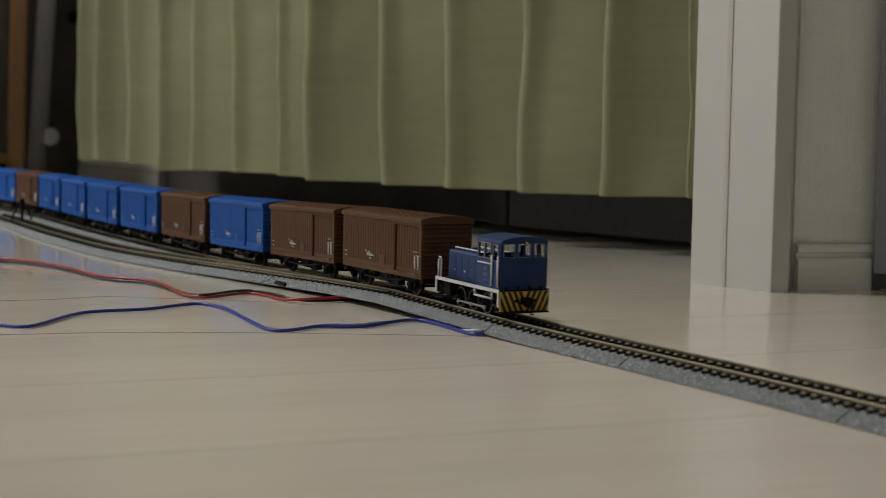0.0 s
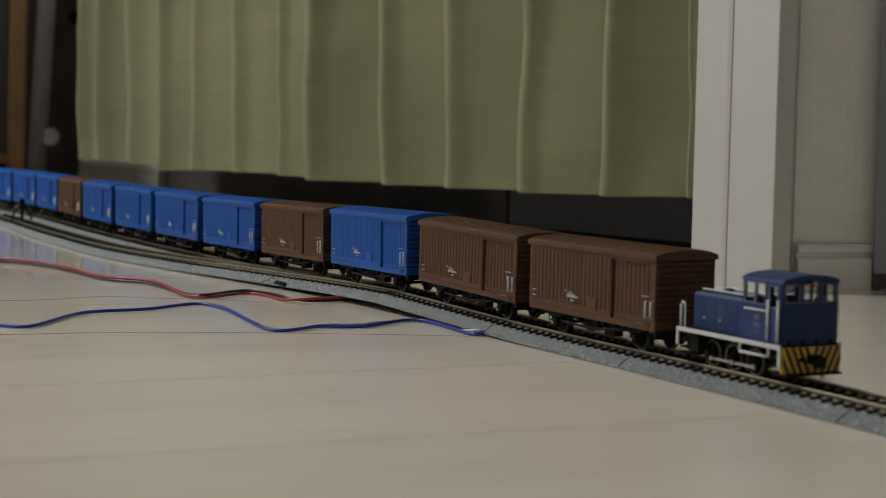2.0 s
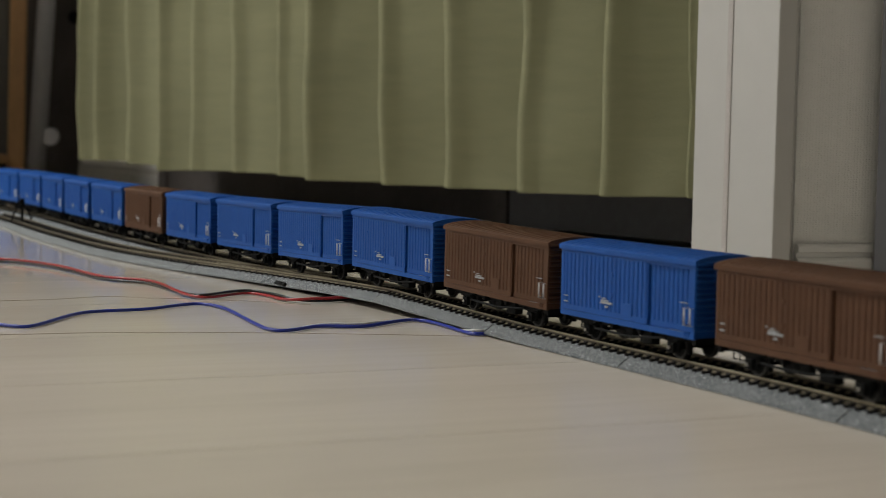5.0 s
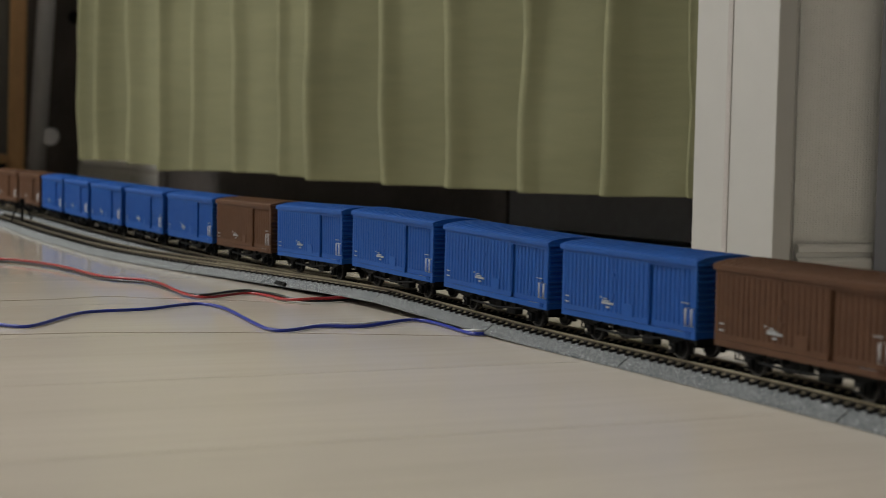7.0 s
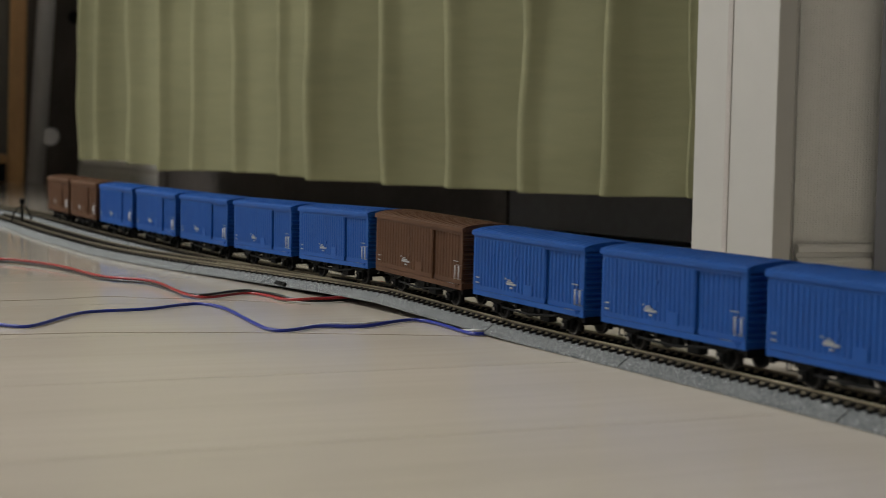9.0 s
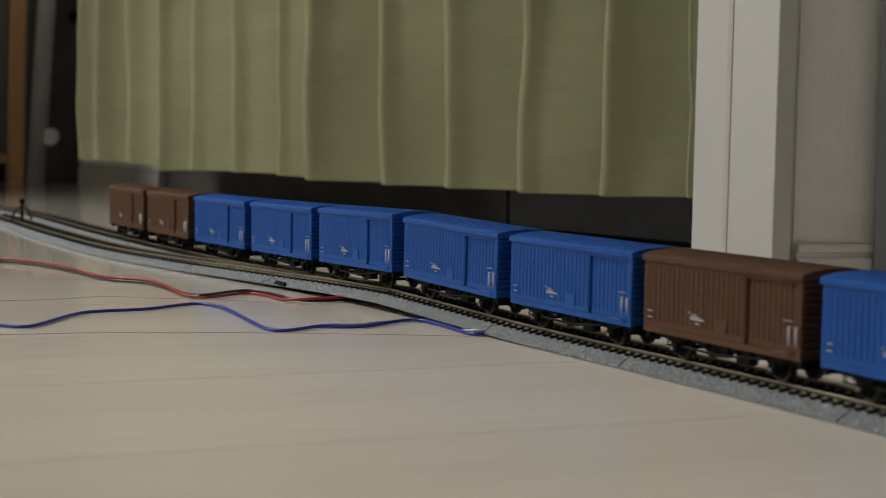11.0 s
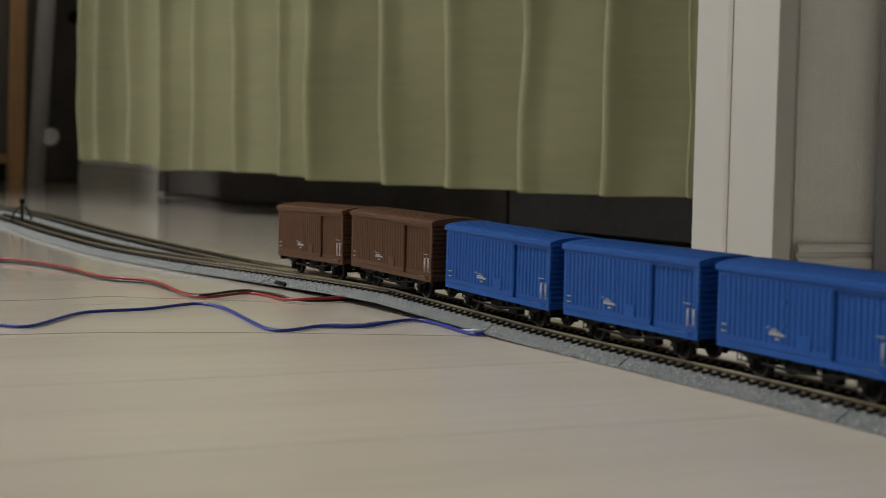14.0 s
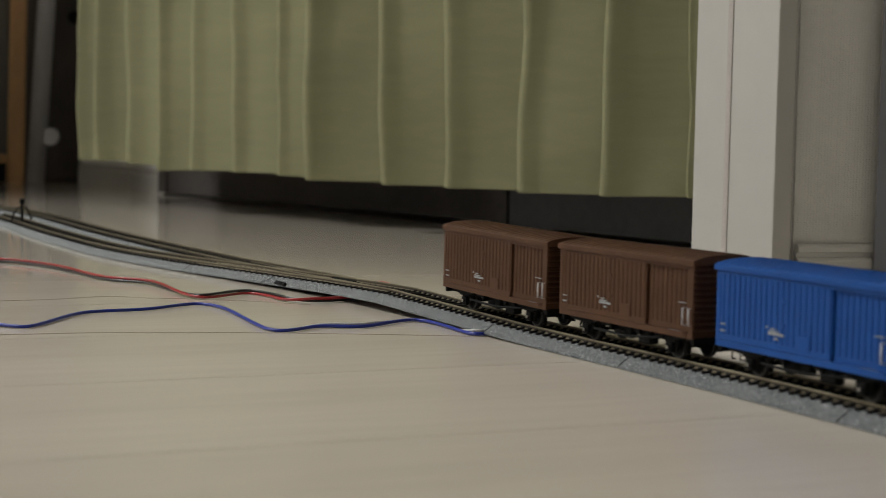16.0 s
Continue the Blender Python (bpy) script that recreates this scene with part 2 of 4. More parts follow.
# ---- the room ----
def floor_and_shell():
    bm = bmesh.new()
    box(bm, -3.2, 2.7, -2.7, 4.5, -0.05, -0.0012)
    floor = tagged(part("floor", bm, SEAM), "pale maple-coloured glossy plank floor", "floor", kind="structure")
    turn = radians(22.5)
    ca, sa = math.cos(turn), math.sin(turn)
    for k in range(-26, 34):
        d = 0.4179 + 0.1458 * k
        reach = []
        for side in (-0.0726, 0.0726):
            lo, hi = -9.0, 9.0
            for o, v, m0, m1 in ((-sa * (d + side), ca, -3.1, 2.6), (ca * (d + side), sa, -2.6, 4.4)):
                t0, t1 = sorted(((m0 - o) / v, (m1 - o) / v))
                lo, hi = max(lo, t0), min(hi, t1)
            reach.append((lo, hi))
        lo, hi = max(r[0] for r in reach), min(r[1] for r in reach)
        if hi - lo < 0.1:
            continue
        bm = bmesh.new()
        box(bm, lo, hi, -0.07265, 0.07265, -0.012, 0.0)
        ob = part("plank", bm, FLOOR, floor)
        ob.matrix_basis = pose(-sa * d, ca * d, 0, 0, 0, 22.5)
    return floor


def walls():
    for name, foot in (("wall_west", ((-3.2, -2.7), (-3.1, -2.7), (-3.1, 4.5), (-3.2, 4.5))),
                       # added out of view: keeps lamp light off the far corner and curtain's left end
                       ("unseen_shade_wall", ((-1.38, 1.92), (-1.28, 1.92), (-1.28, 3.52), (-1.38, 3.52))),
                       ("wall_south", ((-3.1, -2.7), (2.6, -2.7), (2.6, -2.6), (-3.1, -2.6))),
                       ("wall_east", ((2.6, -2.7), (2.7, -2.7), (2.7, 4.5), (2.6, 4.5))),
                       ("wall_north", ((-3.1, 4.4), (2.6, 4.4), (2.6, 4.5), (-3.1, 4.5)))):
        bm = bmesh.new()
        prism(bm, foot, 0, 2.4)
        tagged(part(name, bm, PLAIN), "off-white plain wall added to close and shade the room", "wall", kind="structure")
    bm = bmesh.new()
    box(bm, -3.2, 2.7, -2.7, 4.5, 2.4, 2.46)
    tagged(part("ceiling", bm, PLAIN), "off-white plain ceiling", "ceiling", kind="structure")


def corner_wall():
    """The wall end beside the curtain: casing, papered face, baseboard."""
    bm = bmesh.new()
    prism(bm, ((0.2478, 1.0925), (0.3110, 1.1122), (0.62, 1.21), (0.62, 1.40), (0.295, 1.40), (0.2360, 1.122)), 0, 2.4)
    wall = tagged(part("wall_corner", bm, PAPER), "white wall with woven-texture paper", "wall", kind="structure")
    bm = bmesh.new()
    u = Vector((0.628, -0.778, 0))
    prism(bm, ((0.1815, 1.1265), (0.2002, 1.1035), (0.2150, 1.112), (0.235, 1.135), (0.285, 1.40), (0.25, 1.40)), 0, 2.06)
    jamb = part("door_jamb", bm, TRIM_DIMMED)
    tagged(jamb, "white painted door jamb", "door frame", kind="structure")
    bm = bmesh.new()
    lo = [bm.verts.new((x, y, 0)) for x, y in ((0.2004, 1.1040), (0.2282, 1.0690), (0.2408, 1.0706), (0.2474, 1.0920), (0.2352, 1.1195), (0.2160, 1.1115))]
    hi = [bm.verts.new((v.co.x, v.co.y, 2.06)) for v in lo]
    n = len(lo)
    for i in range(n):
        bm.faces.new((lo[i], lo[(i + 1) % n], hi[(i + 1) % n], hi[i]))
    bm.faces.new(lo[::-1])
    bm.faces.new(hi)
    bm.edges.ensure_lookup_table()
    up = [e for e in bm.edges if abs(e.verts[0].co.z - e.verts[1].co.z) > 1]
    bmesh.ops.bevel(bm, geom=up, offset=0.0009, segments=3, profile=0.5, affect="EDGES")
    casing = tagged(part("door_casing", bm, TRIM_DIMMED), "white painted door casing with rounded edge", "door frame", kind="structure")
    # a bead of filler closes the joint between jamb and casing
    bm = bmesh.new()
    c, out = Vector((0.2003, 1.1036, 0)), Vector((-0.778, -0.628, 0))
    foot = [c - u * 0.0012 - out * 0.0012, c + u * 0.0032 - out * 0.0012, c + u * 0.0032 + out * 0.0003, c + u * 0.0010 + out * 0.0006, c - u * 0.0012 + out * 0.0003]
    prism(bm, [(p.x, p.y) for p in foot], 0, 2.058)
    part("caulk_bead", bm, CAULK, casing, "faint pinkish filler line")
    # baseboard: a profile run along the papered face
    a, b = Vector((0.2490, 1.0920, 0)), Vector((0.3060, 1.1098, 0))
    d = (b - a).normalized()
    out = Vector((d.y, -d.x, 0))
    prof = ((0, 0), (0.006, 0), (0.006, 0.0205), (0.0045, 0.0225), (0.0022, 0.0232), (0.0022, 0.0262), (0.0055, 0.0270), (0.0055, 0.0308), (0.0035, 0.0326), (0, 0.0326))
    bm = bmesh.new()
    sweep(bm, [[p + out * o + Vector((0, 0, z)) for o, z in prof] for p in (a, b)])
    tagged(part("baseboard", bm, BASE_LIFTED), "white two-stepped baseboard on the papered wall", "baseboard", kind="structure")
    bm = bmesh.new()
    prism(bm, ((0.3072, 1.0985), (0.60, 1.06), (0.605, 1.092), (0.3105, 1.1085)), 0.012, 2.0)
    door = tagged(part("door_1", bm, DOORGREY), "blue-grey door leaf ajar beside the papered wall", "door", kind="structure")
    bm = bmesh.new()
    prism(bm, ((0.3085, 1.1015), (0.60, 1.064), (0.603, 1.088), (0.3115, 1.1065)), 0.001, 0.0118)
    part("threshold_strip", bm, DARKB, door, "dark strip under the door")


def far_wall():
    """The stub wall and dark sliding panels behind the curtain."""
    bm = bmesh.new()
    prism(bm, ((-0.712, 3.040), (-0.586, 2.905), (-0.466, 2.566), (-0.40, 2.62), (-0.30, 3.3), (-0.70, 3.3)), 0, 2.4)
    tagged(part("wall_stub", bm, PLAIN), "off-white wall end beyond the curtain", "wall", kind="structure")
    for a, b in (((-0.714, 3.040), (-0.5862, 2.9030)), ((-0.5838, 2.8985), (-0.4735, 2.587))):
        a, b = Vector((*a, 0)), Vector((*b, 0))
        d = (b - a).normalized()
        out = Vector((d.y, -d.x, 0))
        prof = ((0.001, 0), (0.007, 0), (0.007, 0.026), (0.004, 0.030), (0.006, 0.033), (0.006, 0.038), (0.001, 0.041))
        bm = bmesh.new()
        sweep(bm, [[p + out * o + Vector((0, 0, z)) for o, z in prof] for p in (a, b)])
        # the darker white puts the far corner's shade into the colour
        tagged(part("baseboard", bm, TRIM_DIMMED), "white baseboard on the far wall end", "baseboard", kind="structure")
    d = Vector((0.583, -0.812, 0)).normalized()
    n = Vector((-d.y, d.x, 0))
    if n.y < 0:
        n = -n
    o = Vector((-0.464, 2.559, 0))
    for name, s0, s1, off, mat, lab in (("sliding_panel", -0.022, 0.95, 0.004, DARKB, "near-black sliding panel behind the curtain"),
                                        ("sliding_panel", 0.93, 1.62, -0.026, DARK, "charcoal grey sliding panel behind the curtain")):
        bm = bmesh.new()
        foot = [o + d * s0 + n * off, o + d * s1 + n * off, o + d * s1 + n * (off + 0.028), o + d * s0 + n * (off + 0.028)]
        prism(bm, [(p.x, p.y) for p in foot], 0.004, 2.0)
        tg = tagged(part(name, bm, mat), lab, "sliding panel", "sliding panels")
        bm = bmesh.new()
        foot = [o + d * s0 + n * (off - 0.004), o + d * s0 + d * 0.03 + n * (off - 0.004), o + d * s0 + d * 0.03 + n * (off - 0.0005), o + d * s0 + n * (off - 0.0005)]
        prism(bm, [(p.x, p.y) for p in foot], 0.004, 2.0)
        part("stile", bm, DARKB, tg)
    bm = bmesh.new()
    foot = [o + n * 0.1, o + d * 1.62 + n * 0.1, o + d * 1.62 + n * 0.2, o + n * 0.2]
    prism(bm, [(p.x, p.y) for p in foot], 0, 2.4)
    tagged(part("wall_recess", bm, PLAIN), "plain wall behind the sliding panels", "wall", kind="structure")


def curtain():
    """Cloth in shallow pleats; each pleat starts at a ridge and tucks behind the next one."""
    # where each ridge stands on the floor plan, and the hem's height there
    ridges = ((-0.5420, 2.2959, 0.0603), (-0.5074, 2.2438, 0.0610), (-0.4442, 2.1637, 0.0601), (-0.3820, 2.0436, 0.0527),
              (-0.3296, 1.9886, 0.0549), (-0.2700, 1.9113, 0.0562), (-0.1999, 1.8352, 0.0551), (-0.1654, 1.7659, 0.0523),
              (-0.0747, 1.6717, 0.0511), (-0.0063, 1.5898, 0.0518), (0.0654, 1.4963, 0.0513), (0.1394, 1.4145, 0.0519),
              (0.2085, 1.3380, 0.0548), (0.2210, 1.3240, 0.0545))
    d = Vector((0.583, -0.812, 0)).normalized()
    n = Vector((-0.812, -0.583, 0)).normalized()
    fold = ((0.0, -0.60), (0.010, -0.36), (0.035, -0.17), (0.075, -0.02), (0.12, 0.05), (0.165, 0.03), (0.22, -0.07), (0.30, -0.20), (0.45, -0.36),
            (0.62, -0.52), (0.78, -0.68), (0.9, -0.88), (0.96, -1.02), (0.985, -0.95))
    # how deeply each pleat is drawn in
    depth = (1.3, 1.45, 1.35, 1.0, 0.85, 0.75, 1.05, 1.4, 1.0, 0.95, 0.85, 1.15, 1.0)
    line = []
    for deep, (xa, ya, za), (xb, yb, zb) in zip(depth, ridges, ridges[1:]):
        a, b = Vector((xa, ya, 0)), Vector((xb, yb, 0))
        tuck = 0.072 * deep * min(1.0, (b - a).length / 0.11)
        for k, out in fold:
            line.append((a.lerp(b, k) + n * (out * tuck), za + (zb - za) * k))
    levels = [0.0, 0.0012, 0.010, 0.024, 0.05, 0.08, 0.115, 0.15, 0.19, 0.24, 0.3, 0.4, 0.7, 1.1, 1.6, 2.0]
    flat = spline([Vector((p.x, p.y, z)) for p, z in line], 4)
    rings = []
    for h in levels:
        ring = []
        for j, p in enumerate(flat):
            sway = 0.006 * noise.noise(Vector((p.x * 6, p.y * 4, h * 5))) + 0.004 * noise.noise(Vector((p.x * 22, p.y * 12, h * 13)))
            slide = 0.005 * noise.noise(Vector((p.x * 5 + 7, p.y * 5, h * 4)))
            q = p + n * sway + d * slide
            ring.append(Vector((q.x, q.y, p.z + h)))
        rings.append(ring)
    bm = bmesh.new()
    sweep(bm, rings, closed=False, smooth=True)
    cloth = part("curtain", bm, CURTAIN)
    thick = cloth.modifiers.new("thick", "SOLIDIFY")
    thick.thickness, thick.offset = 0.0014, 0.0
    tagged(cloth, "sage green pleated cloth curtain hanging clear of the floor", "curtain")
    bm = bmesh.new()
    tube(bm, [Vector((-0.54, 2.26, 2.08)), Vector((0.19, 1.34, 2.08))], 0.009, 8)
    part("curtain_rail", bm, TRIM_DIMMED, cloth, "white rail")


def far_corner():
    """Post, pole and dark cupboard at the far end of the room."""
    bm = bmesh.new()
    box(bm, -0.016, 0.016, -0.010, 0.010, 0, 1.2, 0.003)
    post = tagged(part("wooden_post", bm, WOOD), "orange-brown wooden post standing on a foot block", "post")
    post.matrix_basis = pose(-0.829, 2.988, 0, 0, 1.1, 15)
    bm = bmesh.new()
    box(bm, -0.060, -0.0165, -0.016, 0.024, 0, 0.055, 0.003)
    part("foot", bm, WOOD, post, "short wooden foot block")
    bm = bmesh.new()
    box(bm, -0.060, -0.018, -0.023, -0.0165, 0.001, 0.038, 0.002)
    part("rubber_pad", bm, BLACK, post, "black pad")
    bm = bmesh.new()
    cyl(bm, (0, 0, 0), (0.075, 0.0, 1.2), 0.0168, 20)
    pole = tagged(part("leaning_pole", bm, GREYMETAL), "grey metal pole leaning slightly", "pole")
    pole.matrix_basis = pose(-0.783, 2.96, 0.0012)
    bm = bmesh.new()
    cyl(bm, (0.030, -0.010, 0.090), (0.030, 0.003, 0.090), 0.0165, 20)
    part("clamp", bm, GREYMETAL, pole, "pale round clamp")
    bm = bmesh.new()
    box(bm, -0.900, -0.725, 3.20, 3.52, 0.0005, 1.8, 0.004)
    cup = tagged(part("tall_cupboard", bm, DARKB), "dark brown tall cupboard against the wall", "cupboard")
    bm = bmesh.new()
    cyl(bm, (-0.762, 3.198, 0.334), (-0.762, 3.182, 0.334), 0.013, 16)
    part("knob", bm, BLACK, cup, "black knob")
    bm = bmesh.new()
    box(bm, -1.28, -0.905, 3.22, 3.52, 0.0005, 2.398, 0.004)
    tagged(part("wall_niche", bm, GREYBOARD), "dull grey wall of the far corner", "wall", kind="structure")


# ---- rolling stock ----
HALF = 0.0525
SIDE = 0.0160
SILL = 0.0115
EAVE = 0.0432


def ribbed(bm, x0, x1, y, side, z0, z1, pitch, depth, base):
    """An upright sheet with upright ribs, closed at the back."""
    n = max(1, round((x1 - x0) / pitch))
    w = (x1 - x0) / n
    prof = [(x0, base)]
    for i in range(n):
        a = x0 + i * w
        prof += [(a + 0.18 * w, 0), (a + 0.32 * w, depth), (a + 0.68 * w, depth), (a + 0.82 * w, 0)]
    prof[0] = (x0, 0)
    prof += [(x1, 0), (x1, -base), (x0, -base)]
    sweep(bm, [[Vector((x, side * (y + d), z)) for x, d in prof] for z in (z0, z1)])


def wheelset(parent, x, r, mat_rim, spokes=0, name="wheelset"):
    bm = bmesh.new()
    cyl(bm, (0, -0.0125, 0), (0, 0.0125, 0), 0.0009, 8)
    for s in (-1, 1):
        if spokes:
            for k in range(spokes):
                a = 2 * math.pi * k / spokes
                cyl(bm, (0, s * 0.0078, 0), (r * 0.85 * math.cos(a), s * 0.0078, r * 0.85 * math.sin(a)), 0.0005, 6)
            cyl(bm, (0, s * 0.0070, 0), (0, s * 0.0092, 0), 0.0014, 12)
            cyl(bm, (0, s * 0.0075, -0.0022), (0, s * 0.0098, -0.0022), 0.0007, 8)
        else:
            cyl(bm, (0, s * 0.0072, 0), (0, s * 0.0086, 0), r * 0.86, 20)
            cyl(bm, (0, s * 0.0086, 0), (0, s * 0.0092, 0), r * 0.3, 10)
            cyl(bm, (0, s * 0.0080, r * 0.5), (0, s * 0.0090, r * 0.5), r * 0.12, 8)
    ob = part(name, bm, BLACK, parent)
    ob.matrix_basis = Matrix.Translation((x, 0, r))
    for s in (-1, 1):
        bm = bmesh.new()
        n = 28
        prof = ((r * 0.82, 0.0070), (r, 0.0070), (r, 0.0086), (r * 0.97, 0.0091), (r * 0.82, 0.0091))
        rings = []
        for i in range(n):
            a = 2 * math.pi * i / n
            rings.append([bm.verts.new((p * math.cos(a), s * y, p * math.sin(a))) for p, y in prof])
        for i in range(n):
            for k in range(len(prof)):
                f = bm.faces.new((rings[i][k], rings[i][(k + 1) % len(prof)], rings[(i + 1) % n][(k + 1) % len(prof)], rings[(i + 1) % n][k]))
                f.smooth = k == 1
        part("tyre", bm, mat_rim, ob, "bright metal wheel tyre")
    return ob


def wagon(paint, words):
    root = new("covered_wagon")
    tagged(root, words, "model wagon", "wagons of the train")
    # body: core, sill, corner posts, ribbed ends
    bm = bmesh.new()
    box(bm, -HALF + 0.0006, HALF - 0.0006, -SIDE + 0.0011, SIDE - 0.0011, SILL, EAVE)
    for s in (-1, 1):
        y0, y1 = sorted((s * (SIDE - 0.0012), s * (SIDE + 0.0004)))
        box(bm, -HALF, HALF, y0, y1, SILL - 0.0004, SILL + 0.0022)
        box(bm, -HALF, HALF, y0, y1, EAVE - 0.0022, EAVE)
        for x in (-HALF, HALF - 0.0022):
            box(bm, x, x + 0.0022, y0, y1, SILL + 0.0022, EAVE - 0.0022)
    for e in (-1, 1):
        n = 11
        h = (EAVE - SILL - 0.003) / n
        prof = [(0.0, SILL)]
        for i in range(n):
            z = SILL + 0.0025 + i * h
            prof += [(0.0, z + 0.12 * h), (0.0013, z + 0.34 * h), (0.0013, z + 0.62 * h), (0.0, z + 0.84 * h)]
        prof += [(0.0, EAVE), (-0.002, EAVE), (-0.002, SILL)]
        sweep(bm, [[Vector((e * (HALF - 0.0004 + d), y, z)) for d, z in prof] for y in (-SIDE + 0.0003, SIDE - 0.0003)])
        for y in (-SIDE - 0.0002, SIDE - 0.0014):
            x0, x1 = sorted((e * (HALF - 0.001), e * (HALF + 0.0002)))
            box(bm, x0, x1, y, y + 0.0016, SILL, EAVE)
    part("body", bm, paint, root)
    # two sliding doors a side: the rear one stands proud of the front one
    for s in (-1, 1):
        for a, b, y, base in ((-0.0500, 0.0185, SIDE + 0.0002, 0.0012), (0.0200, 0.0500, SIDE - 0.0010, 0.0005)):
            if s > 0:
                a, b = -b, -a
            bm = bmesh.new()
            ribbed(bm, a, b, y, s, SILL + 0.0046, EAVE - 0.0016, 0.0034, 0.0004, base)
            y0, y1 = sorted((s * (y - 0.0004), s * (y + 0.0003)))
            box(bm, a, b, y0, y1, SILL + 0.0024, SILL + 0.0050)
            door = part("sliding_door", bm, paint, root)
            for zz, k in (((0.0240, 0.60), (0.0335, 0.60), (0.0335, 0.27)) if base > 0.001 else ()):
                bm = bmesh.new()
                xx = a + (b - a) * (k if s < 0 else 1 - k)
                box(bm, xx - 0.0007, xx + 0.0007, *sorted((s * (y + 0.0002), s * (y + 0.0007))), zz - 0.0009, zz + 0.0009)
                part("latch", bm, paint, door)
            if base > 0.001:
                bm = bmesh.new()
                xx = a + (b - a) * (0.78 if s < 0 else 0.22)
                box(bm, xx - 0.0035, xx + 0.0035, *sorted((s * (y + 0.0003), s * (y + 0.00065))), 0.0160, 0.0215)
                part("door_plate", bm, paint, door)
    # roof: flanged, low pitched, with cross ribs
    bm = bmesh.new()
    prof = [(-0.0160, 0.0427), (-0.0173, 0.0427), (-0.0173, 0.0447), (-0.0156, 0.0455), (-0.0110, 0.0465), (-0.0050, 0.0471), (0, 0.0473)]
    prof = prof + [(-y, z) for y, z in prof[-2::-1]]
    rings = [(-HALF - 0.0011, 0.0)]
    for i in range(22):
        x = -HALF + 0.0024 + i * (2 * HALF - 0.0048) / 21
        rings += [(x - 0.0012, 0.0), (x - 0.0007, 0.00036), (x + 0.0007, 0.00036), (x + 0.0012, 0.0)]
    rings.append((HALF + 0.0011, 0.0))
    sweep(bm, [[Vector((x, y, z + (up if abs(y) < 0.0157 else 0))) for y, z in prof] for x, up in rings])
    part("roof", bm, paint, root)
    for e in (-1, 1):
        bm = bmesh.new()
        x0, x1 = sorted((e * (HALF + 0.0004), e * (HALF + 0.0014)))
        box(bm, x0, x1, -0.0160, 0.0160, 0.0428, 0.0446, 0.0003)
        part("roof_flange", bm, paint, root)
    # grab irons and printed marks, alike on both sides by a half turn
    for s in (1, -1):
        for x in (0.0470, 0.0511):
            bm = bmesh.new()
            tube(bm, [(s * x, -s * (SIDE - 0.0004), 0.0168), (s * x, -s * (SIDE + 0.0017), 0.0168), (s * x, -s * (SIDE + 0.0017), 0.0243), (s * x, -s * (SIDE - 0.0004), 0.0243)], 0.00042, 6)
            part("grab_iron", bm, WHITE, root, "white grab iron")
        marks = [(-0.0133, 0.0202, 0.0092, 0.0010), (-0.0145, 0.0212, 0.0058, 0.0006), (-0.0150, 0.0222, 0.0030, 0.0004), (-0.0131, 0.0184, 0.0022, 0.0008), (-0.0190, 0.0226, 0.0008, 0.0008),
                 (-0.0475, 0.0205, 0.0030, 0.0006), (-0.0475, 0.0178, 0.0030, 0.0006), (0.0440, 0.0262, 0.0052, 0.0004), (0.0395, 0.0134, 0.0075, 0.0008)]
        for x, z, w, h in marks:
            bars = bmesh.new()
            y = SIDE + 0.00082 if x < 0.0195 else SIDE - 0.00020
            if x > 0.0195 and z < 0.0165:
                y = SIDE + 0.0001
            xs = sorted((s * (x - w / 2), s * (x + w / 2)))
            ys = sorted((-s * (y - 0.0003), -s * (y + 0.00006)))
            box(bars, xs[0], xs[1], ys[0], ys[1], z - h / 2, z + h / 2)
            part("marking", bars, PRINT, root, "small white printed mark")
        tag = bmesh.new()
        for x in (0.0455, 0.0475):
            xs = sorted((s * x, s * (x + 0.0013)))
            ys = sorted((-s * (SIDE - 0.0005), -s * (SIDE + 0.0008)))
            box(tag, xs[0], xs[1], ys[0], ys[1], 0.0122, 0.0140)
        part("lamp_bracket", tag, paint, root)
    # running gear
    bm = bmesh.new()
    box(bm, -HALF + 0.001, HALF - 0.001, -0.0118, -0.0098, 0.0088, SILL)
    box(bm, -HALF + 0.001, HALF - 0.001, 0.0098, 0.0118, 0.0088, SILL)
    for x in (-HALF + 0.0005, -0.012, 0.010, HALF - 0.0025):
        box(bm, x, x + 0.002, -0.0150, 0.0150, 0.0085, SILL)
    box(bm, -0.026, 0.026, -0.002, 0.002, 0.0085, SILL)
    part("underframe", bm, BLACK, root, "black underframe")
    for x in (-0.033, 0.033):
        for s in (-1, 1):
            bm = bmesh.new()
            y0, y1 = sorted((s * 0.0112, s * 0.0122))
            prof = [(x - 0.0062, SILL), (x + 0.0062, SILL), (x + 0.0034, 0.0035), (x - 0.0034, 0.0035)]
            sweep(bm, [[Vector((a, y, z)) for a, z in prof] for y in (y0, y1)])
            y0, y1 = sorted((s * 0.0120, s * 0.0142))
            box(bm, x - 0.0023, x + 0.0023, y0, y1, 0.0032, 0.0076, 0.0004)
            cyl(bm, (x, s * 0.0142, 0.0054), (x, s * 0.0148, 0.0054), 0.0013, 12)
            tip = bmesh.new()
            cyl(tip, (x, s * 0.0147, 0.0054), (x, s * 0.0151, 0.0054), 0.0008, 10)
            axle_box = part("axle_guard", bm, BLACK, root, "black axle guard")
            part("axle_cap", tip, STEEL, axle_box, "bright axle cap")
            bm = bmesh.new()
            for k in range(3):
                w = 0.0100 - k * 0.0026
                box(bm, x - w, x + w, *sorted((s * 0.0123, s * 0.0138)), 0.0098 - k * 0.0008, 0.0105 - k * 0.0008)
            part("leaf_spring", bm, BLACK, axle_box)
